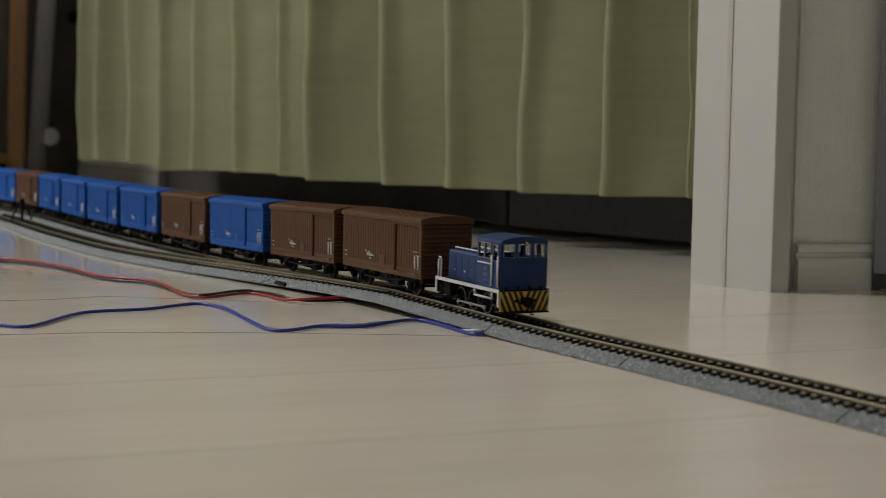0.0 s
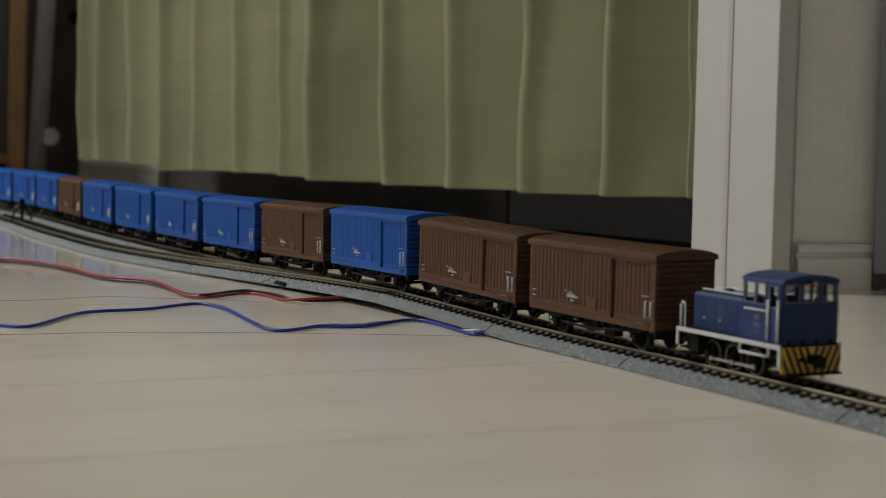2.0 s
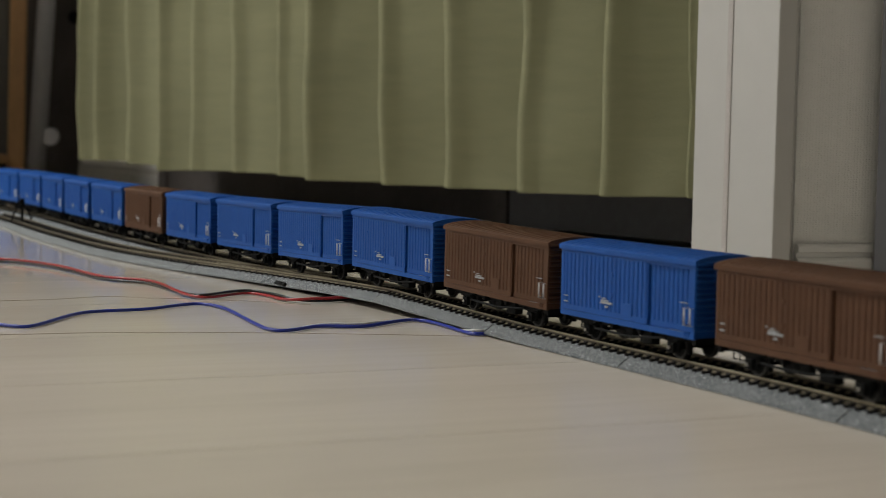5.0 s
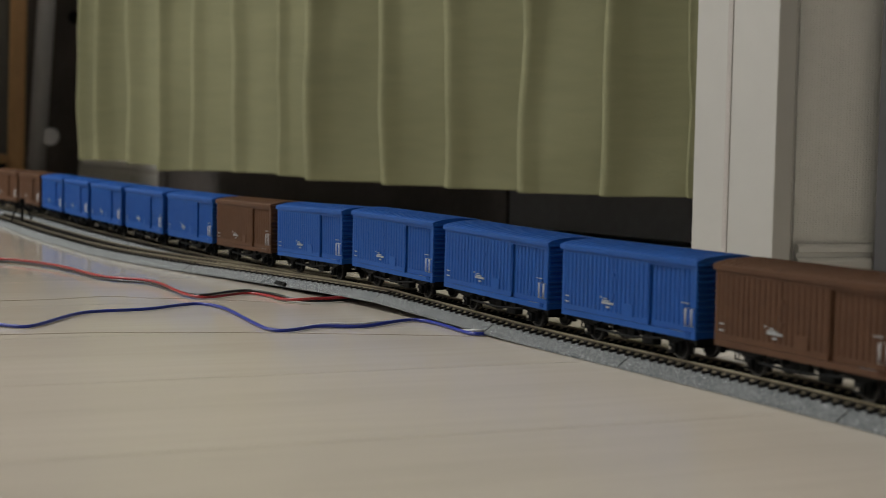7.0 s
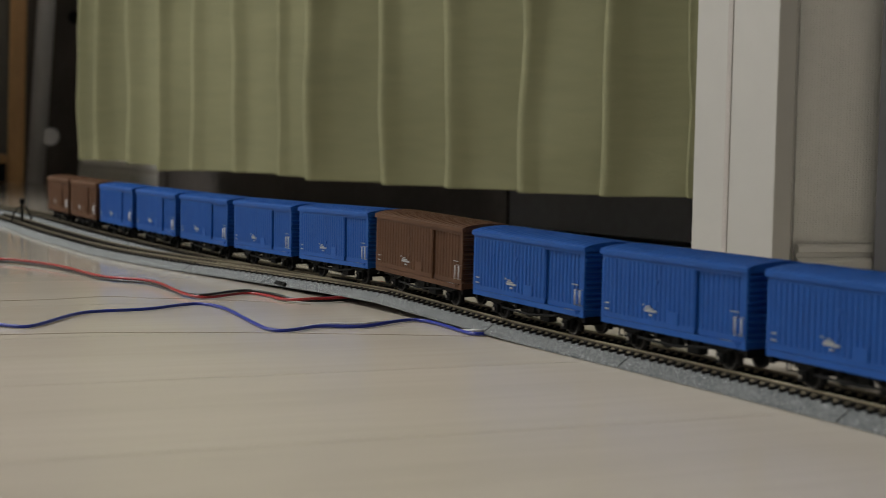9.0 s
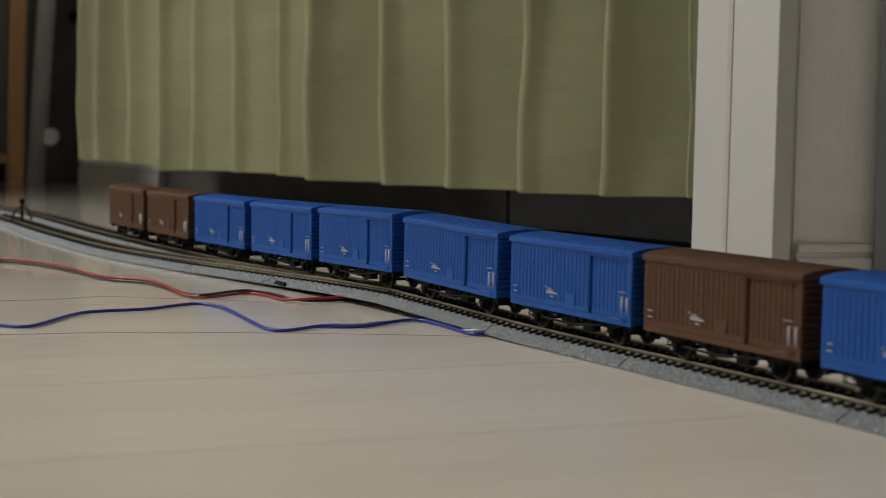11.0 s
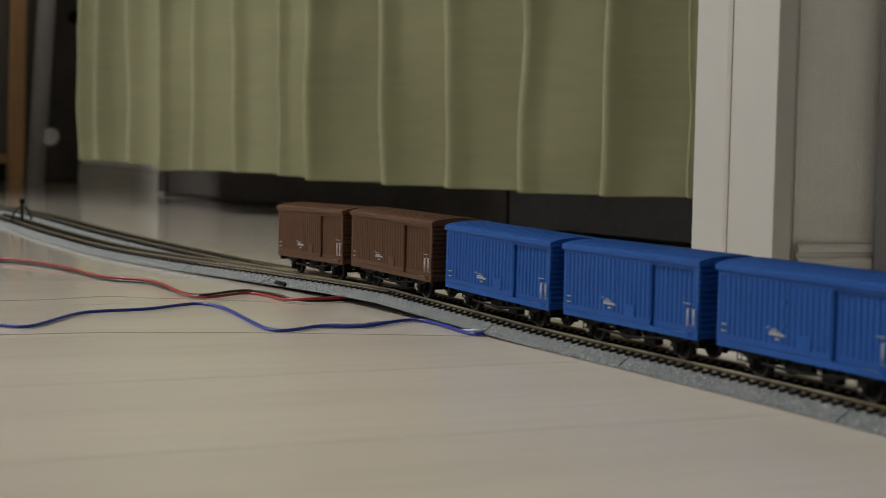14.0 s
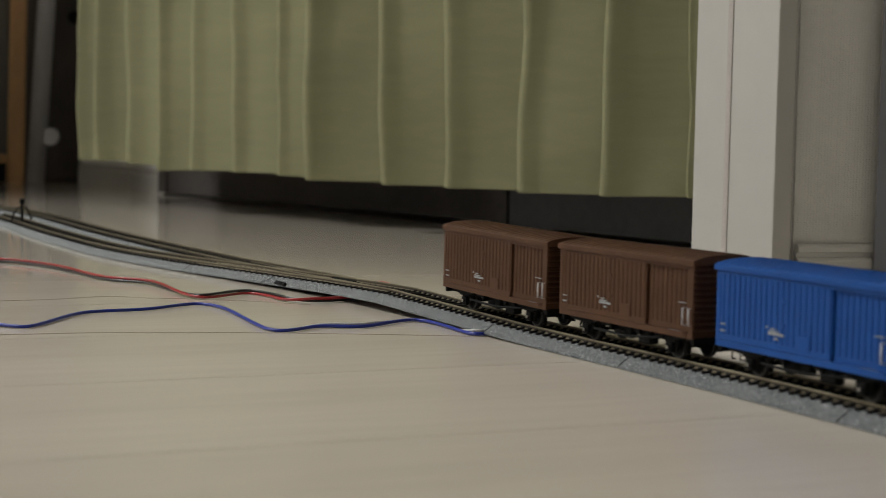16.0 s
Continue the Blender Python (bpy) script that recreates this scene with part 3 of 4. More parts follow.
        for dx in (-0.0072, 0.0072):
            bm = bmesh.new()
            for s in (-1, 1):
                box(bm, x + dx - 0.0007, x + dx + 0.0007, *sorted((s * 0.0074, s * 0.0096)), 0.0030, 0.0096, 0.0003)
            part("brake_shoe", bm, BLACK, root)
    for s in (-1, 1):
        bm = bmesh.new()
        tube(bm, [(s * -0.024, -s * 0.0150, 0.0072), (s * 0.002, -s * 0.0152, 0.0066), (s * 0.024, -s * 0.0152, 0.0086), (s * 0.030, -s * 0.0150, 0.0092)], 0.0006, 6)
        part("brake_lever", bm, BLACK, root)
        bm = bmesh.new()
        box(bm, *sorted((s * 0.0095, s * 0.0185)), *sorted((-s * 0.0085, -s * 0.0135)), 0.0045, 0.0112, 0.0006)
        box(bm, *sorted((s * -0.002, s * 0.0035)), *sorted((-s * 0.0095, -s * 0.0130)), 0.0062, 0.0112, 0.0005)
        part("brake_gear_box", bm, BLACK, root)
        bm = bmesh.new()
        cyl(bm, (s * -0.016, s * -0.006, 0.0072), (s * -0.005, s * -0.006, 0.0072), 0.0030, 14)
        part("air_tank", bm, BLACK, root)
        coupler(root, s * HALF, s)
    wheelset(root, -0.033, 0.0054, DULLSTEEL)
    wheelset(root, 0.033, 0.0054, DULLSTEEL)
    return root


def coupler(root, x, s, reach=0.0070):
    bm = bmesh.new()
    box(bm, *sorted((x - s * 0.004, x + s * reach * 0.6)), -0.0016, 0.0016, 0.0075, 0.0100, 0.0003)
    box(bm, *sorted((x + s * reach * 0.55, x + s * reach)), -0.0030, 0.0018, 0.0068, 0.0106, 0.0005)
    box(bm, *sorted((x + s * reach * 0.8, x + s * (reach + 0.0016))), -0.0032, -0.0012, 0.0070, 0.0104, 0.0004)
    tube(bm, [(x + s * reach * 0.8, 0.001, 0.0070), (x + s * reach * 0.8, 0.001, 0.0030), (x + s * reach * 0.6, 0.004, 0.0026)], 0.0004, 6)
    part("coupler", bm, BLACK, root, "black knuckle coupler")


def locomotive():
    """A small six-wheeled shunter, cab leading. x runs forward, z from the rail top."""
    root = tagged(new("shunting_locomotive"), "navy blue model diesel shunter with white handrails and striped bumper", "model locomotive")
    back, front = -0.0355, 0.0325
    deck = 0.0155
    bm = bmesh.new()
    box(bm, back, front, -0.0150, 0.0150, deck - 0.0016, deck, 0.0002)
    box(bm, back + 0.003, front - 0.003, -0.0062, 0.0062, 0.0050, deck - 0.0014)
    box(bm, back + 0.004, back + 0.012, -0.0128, 0.0128, 0.0060, deck - 0.0014)
    part("chassis", bm, BLACK, root, "black chassis")
    for s in (-1, 1):
        bm = bmesh.new()
        box(bm, back, front + 0.0008, *sorted((s * 0.0149, s * 0.0157)), deck - 0.0016, deck + 0.0002, 0.0001)
        for x in (back, front - 0.0006):
            box(bm, x, x + 0.0014, *sorted((s * 0.0149, s * 0.0157)), 0.0066 if x > 0 else 0.0078, deck - 0.0016, 0.0001)
        part("frame_edge", bm, WHITE, root, "white deck edging")
        bm = bmesh.new()
        for a, b in (((0.0110, 0.0136), (0.0110, 0.0104)), ((0.0110, 0.0104), (0.0290, 0.0104)), ((0.0290, 0.0104), (0.0290, 0.0136))):
            cyl(bm, (a[0] - 0.003, s * 0.0153, a[1]), (b[0] - 0.003, s * 0.0153, b[1]), 0.0006, 8)
        part("step_rail", bm, WHITE, root, "white step frame")
        bm = bmesh.new()
        for z in (0.0068, 0.0100):
            box(bm, back + 0.0015, back + 0.0055, *sorted((s * 0.0108, s * 0.0148)), z, z + 0.0007)
            box(bm, front - 0.0060, front - 0.0020, *sorted((s * 0.0108, s * 0.0148)), z, z + 0.0007)
        part("steps", bm, BLACK, root)
        # looped handrail at the rear corner
        bm = bmesh.new()
        pts = [(back + 0.0022, s * 0.0150, deck), (back + 0.0022, s * 0.0150, 0.0252), (back + 0.0030, s * 0.0150, 0.0266), (back + 0.0044, s * 0.0150, 0.0266), (back + 0.0052, s * 0.0150, 0.0252), (back + 0.0052, s * 0.0150, deck)]
        tube(bm, pts, 0.0005, 8)
        part("handrail", bm, WHITE, root, "white looped handrail")
        for x, z0, z1 in ((0.0246, 0.0168, 0.0330), (0.0308, 0.0168, 0.0330)):
            bm = bmesh.new()
            tube(bm, [(x, s * 0.0136, z0), (x, s * 0.0152, z0), (x, s * 0.0152, z1), (x, s * 0.0136, z1)], 0.00052, 8)
            part("handrail", bm, WHITE, root, "white upright handrail")
        bm = bmesh.new()
        tube(bm, [(0.0095, s * 0.0134, 0.0284), (0.0095, s * 0.0148, 0.0284), (0.0236, s * 0.0148, 0.0284), (0.0236, s * 0.0134, 0.0284)], 0.00045, 8)
        part("handrail", bm, WHITE, root, "white level handrail under the cab window")
    # bonnet
    bm = bmesh.new()
    prof = [(-0.0098, deck), (-0.0098, 0.0298), (-0.0088, 0.0310), (0.0088, 0.0310), (0.0098, 0.0298), (0.0098, deck)]
    sweep(bm, [[Vector((x, y, z)) for y, z in prof] for x in (-0.0310, 0.0095)])
    bonnet = part("bonnet", bm, NAVY, root)
    for s in (-1, 1):
        for i in range(5):
            bm = bmesh.new()
            x = -0.0292 + i * 0.0072
            box(bm, x, x + 0.0062, *sorted((s * 0.0096, s * 0.00995)), deck + 0.0014, 0.0288, 0.0001)
            if i < 4:
                for k in range(2):
                    box(bm, x + 0.001, x + 0.0052, *sorted((s * 0.0098, s * 0.01005)), 0.0255 + k * 0.0009, 0.0259 + k * 0.0009)
            part("side_panel", bm, NAVY, bonnet)
        bm = bmesh.new()
        for x in (-0.0230, -0.0120):
            cyl(bm, (x, s * 0.0100, 0.0205), (x, s * 0.0106, 0.0205), 0.0006, 8)
        part("catch", bm, GREYMETAL, bonnet, "small metal catches")
        bm = bmesh.new()
        tube(bm, [(-0.0285, s * 0.0072, 0.0308), (-0.0285, s * 0.0072, 0.0324), (0.0080, s * 0.0072, 0.0324), (0.0080, s * 0.0072, 0.0308)], 0.00042, 8)
        part("roof_rail", bm, WHITE, bonnet, "pale rail along the bonnet top")
    bm = bmesh.new()
    cyl(bm, (-0.020, 0, 0.0308), (-0.020, 0, 0.0328), 0.0022, 14)
    box(bm, -0.010, -0.002, -0.004, 0.004, 0.0308, 0.0320, 0.0004)
    part("exhaust", bm, NAVY, bonnet)
    bm = bmesh.new()
    for k in range(8):
        box(bm, -0.0316, -0.0309, -0.0075, 0.0075, 0.0175 + k * 0.0014, 0.0183 + k * 0.0014)
    part("radiator_grille", bm, BLACK, bonnet)
    # cab: walls with real openings
    c0, c1, half, top = 0.0078, 0.0318, 0.0140, 0.0407
    t = 0.0008
    wall = bmesh.new()
    def pierced(axis, at, lo, hi, z0, z1, holes):
        """An upright sheet with rectangular holes, cut into a grid."""
        us = sorted({lo, hi, *[h for o in holes for h in o[:2]]})
        zs = sorted({z0, z1, *[h for o in holes for h in o[2:]]})
        for ua, ub in zip(us, us[1:]):
            for za, zb in zip(zs, zs[1:]):
                um, zm = (ua + ub) / 2, (za + zb) / 2
                if any(o[0] < um < o[1] and o[2] < zm < o[3] for o in holes):
                    continue
                if axis == "y":
                    box(wall, ua, ub, at - t / 2, at + t / 2, za, zb)
                else:
                    box(wall, at - t / 2, at + t / 2, ua, ub, za, zb)
    z0, z1 = 0.0326, 0.0392
    ends = [(-0.0125, -0.0060, z0, z1), (-0.0036, 0.0036, z0, z1), (0.0060, 0.0125, z0, z1)]
    sides = [(0.0096, 0.0156, 0.0312, 0.0390), (0.0164, 0.0222, 0.0312, 0.0390), (0.0250, 0.0298, 0.0304, 0.0386)]
    pierced("x", c1, -half, half, deck, top, ends)
    pierced("x", c0, -half, half, deck, top, [(-0.0125, -0.0015, 0.0326, 0.0392), (0.0015, 0.0125, 0.0326, 0.0392)])
    pierced("y", -half, c0, c1, deck, top, sides)
    pierced("y", half, c0, c1, deck, top, sides)
    cab = part("cab", wall, NAVY, root)
    bm = bmesh.new()
    arch = [(-0.0146, 0.0402), (-0.0141, 0.0410), (-0.0125, 0.0418), (-0.0090, 0.0426), (-0.0045, 0.0431), (0.0, 0.0433)]
    arch = arch + [(-y, z) for y, z in arch[-2::-1]]
    prof = arch + [(0.0141, 0.0399), (-0.0141, 0.0399)]
    sweep(bm, [[Vector((x, y, z)) for y, z in prof] for x in (c0 - 0.0010, c1 + 0.0009)])
    part("cab_roof", bm, NAVY, cab)
    for axis, at, holes in (("x", c1, ends), ("y", -half, sides), ("y", half, sides)):
        for a, b, za, zb in holes:
            bm = bmesh.new()
            if axis == "x":
                box(bm, at - 0.0001, at + 0.0001, a, b, za, zb)
            else:
                box(bm, a, b, at - 0.0001, at + 0.0001, za, zb)
            pane = part("window_pane", bm, GLASS, cab, "clear cab window")
            bm = bmesh.new()
            e = 0.0003
            for ua, ub, va, vb in ((a - e, b + e, za - e, za), (a - e, b + e, zb, zb + e), (a - e, a, za, zb), (b, b + e, za, zb)):
                o = at + (0.0006 if at > 0 else -0.0006)
                if axis == "x":
                    box(bm, o - 0.0003, o + 0.0002, ua, ub, va, vb)
                else:
                    box(bm, ua, ub, o - 0.0003, o + 0.0003, va, vb)
            part("window_frame", bm, RIM, pane, "thin pale window rim")
    bm = bmesh.new()
    box(bm, c0 + 0.002, c1 - 0.008, -0.009, 0.009, deck + 0.0002, 0.0262, 0.0006)
    box(bm, c1 - 0.007, c1 - 0.004, -0.011, -0.005, 0.022, 0.0312, 0.0006)
    box(bm, c1 - 0.007, c1 - 0.004, 0.008, 0.010, 0.022, 0.0335, 0.0006)
    part("cab_interior", bm, BLACK, cab, "dark seats and desk inside the cab")
    for s in (-1, 1):
        bm = bmesh.new()
        box(bm, 0.0244, 0.0310, *sorted((s * 0.0141, s * 0.0146)), deck + 0.0006, 0.0292, 0.0002)
        part("cab_door", bm, NAVY, cab)
        bm = bmesh.new()
        for k, (w, h) in enumerate(((0.0032, 0.0022), (0.0046, 0.0016), (0.0040, 0.0006))):
            box(bm, 0.0170 - w / 2, 0.0170 + w / 2, *sorted((s * 0.0142, s * 0.01455)), 0.0254 - k * 0.0030 - h / 2, 0.0254 - k * 0.0030 + h / 2)
        part("emblem", bm, GREYP, cab, "faint grey emblem and bars")
    bm = bmesh.new()
    cyl(bm, (c1 + 0.0002, 0.0, 0.0398), (c1 + 0.0030, 0.0, 0.0404), 0.0014, 18)
    lamp = part("headlight", bm, NAVY, root, "round headlight over the cab windows")
    bm = bmesh.new()
    cyl(bm, (c1 + 0.0029, 0.0, 0.0398), (c1 + 0.0034, 0.0, 0.0404), 0.0011, 18, 0.0008)
    cyl(bm, (c1 + 0.0016, -0.0034, 0.0394), (c1 + 0.0026, -0.0010, 0.0396), 0.0004, 8)
    part("lens", bm, GOLD, lamp, "gold-rimmed lens")
    bm = bmesh.new()
    for y in (-0.0105, -0.0035, 0.0035, 0.0105):
        cyl(bm, (c1 + 0.0004, y, deck + 0.0006), (c1 + 0.0012, y, deck + 0.0014), 0.0007, 8)
    part("lamp_iron", bm, BLACK, root)
    # bumpers: yellow with slanting black bands
    for x, e in ((front + 0.0004, 1), (back - 0.0004, -1)):
        y0 = 0.0146 if e > 0 else 0.0088
        zl, zh = 0.0044, deck - 0.0008
        bm = bmesh.new()
        box(bm, *sorted((x, x + e * 0.0012)), -y0, y0, zl, zh, 0.0001)
        beam = part("bumper_beam", bm, YELLOW, root, "yellow bumper beam with black stripes")
        for side in (-1, 1):
            for k in range(-1, 5):
                # a slanting band, clipped to the beam
                lean, wide = 0.0048, 0.0019
                yb = 0.0006 + k * 0.0034
                quad = [(yb, zl), (yb + wide, zl), (yb + wide + lean, zh), (yb + lean, zh)]
                for lim, keep in ((0.0004, 1), (y0, -1)):
                    done = []
                    for (ya, za), (yc, zc) in zip(quad, quad[1:] + quad[:1]):
                        ina, inc = keep * (ya - lim) >= 0, keep * (yc - lim) >= 0
                        if ina:
                            done.append((ya, za))
                        if ina != inc:
                            f = (lim - ya) / (yc - ya)
                            done.append((lim, za + f * (zc - za)))
                    quad = done
                if len(quad) < 3:
                    continue
                bm = bmesh.new()
                sweep(bm, [[Vector((x + e * dx, side * yy, zz)) for yy, zz in quad] for dx in (0.0010, 0.00128)])
                part("stripe", bm, STRIPE, beam, "black slanting stripe")
        bm = bmesh.new()
        box(bm, *sorted((x + e * 0.0010, x + e * 0.0045)), -0.0027, 0.0027, 0.0080, 0.0116, 0.0006)
        box(bm, *sorted((x + e * 0.0040, x + e * 0.0085)), -0.0024, 0.0014, 0.0070, 0.0108, 0.0006)
        cyl(bm, (x + e * 0.001, -0.0056, 0.0098), (x + e * 0.0025, -0.0056, 0.0098), 0.0008, 10)
        cyl(bm, (x + e * 0.001, 0.0056, 0.0098), (x + e * 0.0025, 0.0056, 0.0098), 0.0008, 10)
        tube(bm, [(x + e * 0.0060, 0.001, 0.0070), (x + e * 0.0060, 0.001, 0.0032), (x + e * 0.004, 0.004, 0.0028)], 0.0004, 6)
        part("coupler", bm, BLACK, root, "black knuckle coupler")
        bm = bmesh.new()
        box(bm, *sorted((x - e * 0.006, x + e * 0.0030)), -0.0142, 0.0142, 0.0034, 0.0042, 0.0001)
        part("rail_guard", bm, BLACK, root)
    return root


LOCO_AXLES = (-0.0180, -0.0038, 0.0104)
LOCO_R = 0.0059


def side_rod(root, s):
    bm = bmesh.new()
    box(bm, LOCO_AXLES[0] - 0.001, LOCO_AXLES[2] + 0.001, *sorted((s * 0.0095, s * 0.0103)), -0.0006, 0.0006, 0.0002)
    for x in LOCO_AXLES:
        cyl(bm, (x, s * 0.0094, 0), (x, s * 0.0106, 0), 0.0011, 12)
    return part("side_rod", bm, STEEL, root, "dull brass coupling rod")


# ---- track ----
def ribbon(bm, s0, s1, prof, shift=lambda s: 0.0, step=0.01, drop=True):
    """A profile of (w, z above floor) run along the line between two distances."""
    n = max(2, round((s1 - s0) / step) + 1)
    rings = []
    for i in range(n):
        s = s0 + (s1 - s0) * i / (n - 1)
        rings.append([on_track(s, w + shift(s), z - RAIL_TOP) for w, z in prof])
    sweep(bm, rings)


BED = ((-0.0200, 0.0003), (0.0200, 0.0003), (0.0197, 0.0012), (0.0142, 0.0049), (0.0122, 0.0054), (-0.0122, 0.0054), (-0.0142, 0.0049), (-0.0197, 0.0012))


def rails(root, s0, s1, shift, sides=(-1, 1)):
    for side in sides:
        c = side * 0.00865
        bm = bmesh.new()
        ribbon(bm, s0 + 0.0002, s1 - 0.0002, ((c - 0.0003, 0.0064), (c + 0.0003, 0.0064), (c + 0.0003, 0.0077), (c - 0.0003, 0.0077)), shift)
        web = part("rail", bm, RAILSIDE, root, "brown-sided metal rail")
        bm = bmesh.new()
        ribbon(bm, s0 + 0.0002, s1 - 0.0002, ((c - 0.00042, 0.0076), (c + 0.00042, 0.0076), (c + 0.00042, 0.0081), (c + 0.00028, 0.0083), (c - 0.00028, 0.0083), (c - 0.00042, 0.0081)), shift)
        part("rail_head", bm, BRASS, web, "worn bright rail head")
        # foot split off in the paler metal to paint its glints between the sleepers
        bm = bmesh.new()
        ribbon(bm, s0 + 0.0002, s1 - 0.0002, ((c - 0.0010, 0.0057), (c + 0.0010, 0.0057), (c + 0.0010, 0.0061), (c + 0.0003, 0.0065), (c - 0.0003, 0.0065), (c - 0.0010, 0.0061)), shift)
        part("rail_foot", bm, BRASS, web, "rail foot, its glint put into a brighter metal")


def sleeper_mesh(half):
    bm = bmesh.new()
    box(bm, -0.00095, 0.00095, -half, half, -0.0034, -0.0019, 0.00015)
    for s in (-1, 1):
        box(bm, -0.0011, 0.0011, s * 0.00865 - 0.0015, s * 0.00865 + 0.0015, -0.0020, -0.0013)
    bmesh.ops.recalc_face_normals(bm, faces=bm.faces[:])
    me = bpy.data.meshes.new("sleeper")
    bm.to_mesh(me)
    bm.free()
    me.materials.append(TIE)
    return me


def sleepers(root, s0, s1, shift, me, pitch=0.0064):
    n = max(1, round((s1 - s0) / pitch))
    for i in range(n):
        s = s0 + (i + 0.5) * (s1 - s0) / n
        d = (shift(s + 0.004) - shift(s - 0.004)) / 0.008
        ob = new("sleeper", me)
        ob.parent = root
        p = on_track(s, shift(s))
        slope = (rise(s + 0.01) - rise(s - 0.01)) / 0.02
        ob.matrix_basis = Matrix.LocRotScale(p, Euler((0, -math.atan(slope), heading(s) - math.atan(d))), None)


def track():
    tie = sleeper_mesh(0.0136)
    straight = lambda s: 0.0
    lab = "grey speckled plastic roadbed track section with brown rails"
    joints = [-2.08, -1.84, -1.59, -1.34, -1.10, -0.86, -0.64, -0.43]
    joints2 = [-0.165, -0.032, 0.090, 0.236, 0.482, 0.728, 0.974, 1.22, 1.466, 1.712, 1.958, 2.2]
    for js in (joints, joints2):
        for a, b in zip(js, js[1:]):
            root = tagged(new("track_section"), lab, "model track", "track sections of the running line")
            bm = bmesh.new()
            ribbon(bm, a + 0.0005, b - 0.0005, BED, straight)
            part("roadbed", bm, BALLAST, root, "grey speckled roadbed")
            rails(root, a, b, straight)
            sleepers(root, a, b, straight, tie)
    side = [-1.13, -0.88, -0.635, -0.43]
    for a, b in zip(side, side[1:]):
        root = tagged(new("track_section"), "grey speckled plastic roadbed track section of the siding", "model track", "track sections of the siding")
        bm = bmesh.new()
        ribbon(bm, a + 0.0005, b - 0.0005, BED, siding)
        part("roadbed", bm, BALLAST, root, "grey speckled roadbed")
        rails(root, a, b, siding)
        sleepers(root, a, b, siding, tie)
    # the points
    root = tagged(new("turnout"), "grey speckled plastic turnout joining siding and running line", "model turnout")
    a, b = -0.43, -0.165
    rings = []
    for i in range(24):
        s = a + 0.0003 + (b - a - 0.0006) * i / 23
        k = siding(s)
        rings.append([on_track(s, w + (k if w > 0 else 0), z - RAIL_TOP) for w, z in BED])
    bm = bmesh.new()
    sweep(bm, rings)
    part("roadbed", bm, BALLAST, root, "grey speckled roadbed")
    rails(root, a, b, straight)
    rails(root, a, b, siding)
    n = 35
    for i in range(n):
        s = a + (i + 0.5) * (b - a) / n
        k = siding(s)
        bm = bmesh.new()
        box(bm, -0.0010, 0.0010, -0.0138 - k, 0.0138, -0.0034, -0.0019, 0.00015)
        ob = part("sleeper", bm, TIE, root)
        slope = (rise(s + 0.01) - rise(s - 0.01)) / 0.02
        ob.matrix_basis = Matrix.LocRotScale(on_track(s), Euler((0, -math.atan(slope), heading(s))), None)
    bm = bmesh.new()
    k0 = siding(-0.318)
    k1 = siding(-0.310)
    rings = [[on_track(-0.318 + ds, k0 + 0.01985, -0.0070), on_track(-0.310 + ds, k1 + 0.0143, -0.0032), on_track(-0.310 + ds, k1 + 0.0140, -0.0038), on_track(-0.318 + ds, k0 + 0.0193, -0.0074)] for ds in (0.0, 0.0009)]
    sweep(bm, rings)
    part("joint_gap", bm, BLACK, root, "dark joint between roadbed pieces")
    # slot with a lever in the side of the points' roadbed
    s = -0.292
    bm = bmesh.new()
    box(bm, -0.0080, 0.0080, -0.0011, 0.0008, -0.0012, 0.0014, 0.0003)
    slot = part("lever_slot", bm, BLACK, root, "black switch lever slot")
    slot.matrix_basis = Matrix.LocRotScale(on_track(s, siding(s) + 0.0190, -0.0062), Euler((radians(-40), 0, heading(s))), None)
    bm = bmesh.new()
    box(bm, 0.001, 0.0045, -0.0022, 0.0006, -0.0004, 0.0008, 0.0002)
    part("lever", bm, BLACK, slot)
    bm = bmesh.new()
    box(bm, -0.016, 0.016, -0.0017, 0.0017, -0.0006, 0.0004, 0.0002)
    plate = part("point_cover", bm, BLACK, root, "black cover over the point motor")
    plate.matrix_basis = Matrix.LocRotScale(on_track(-0.245, siding(-0.245) * 0.5, -0.0006), Euler((0, 0, heading(-0.245))), None)


def buffer_stop():
    root = tagged(new("buffer_stop"), "small black buffer stop on the siding", "buffer stop")
    s = -0.982
    p = on_track(s, siding(s), -0.0001)
    root.matrix_basis = Matrix.LocRotScale(p, Euler((0, 0, heading(s) + math.pi)), None)
    bm = bmesh.new()
    box(bm, -0.0013, 0.0013, -0.0013, 0.0013, -0.0018, 0.0190, 0.0003)
    part("post", bm, BLACK, root)
    for w in (-1, 1):
        bm = bmesh.new()
        tube(bm, spline([(0, 0, 0.0140), (0.001, w * 0.0045, 0.0125), (0.002, w * 0.0080, 0.0070), (0.003, w * 0.0105, -0.0018)], 5), 0.0010, 6)
        part("leg", bm, BLACK, root)
    bm = bmesh.new()
    box(bm, -0.0022, 0.0016, -0.0026, 0.0026, 0.0172, 0.0225, 0.0006)
    part("lamp", bm, BLACK, root)


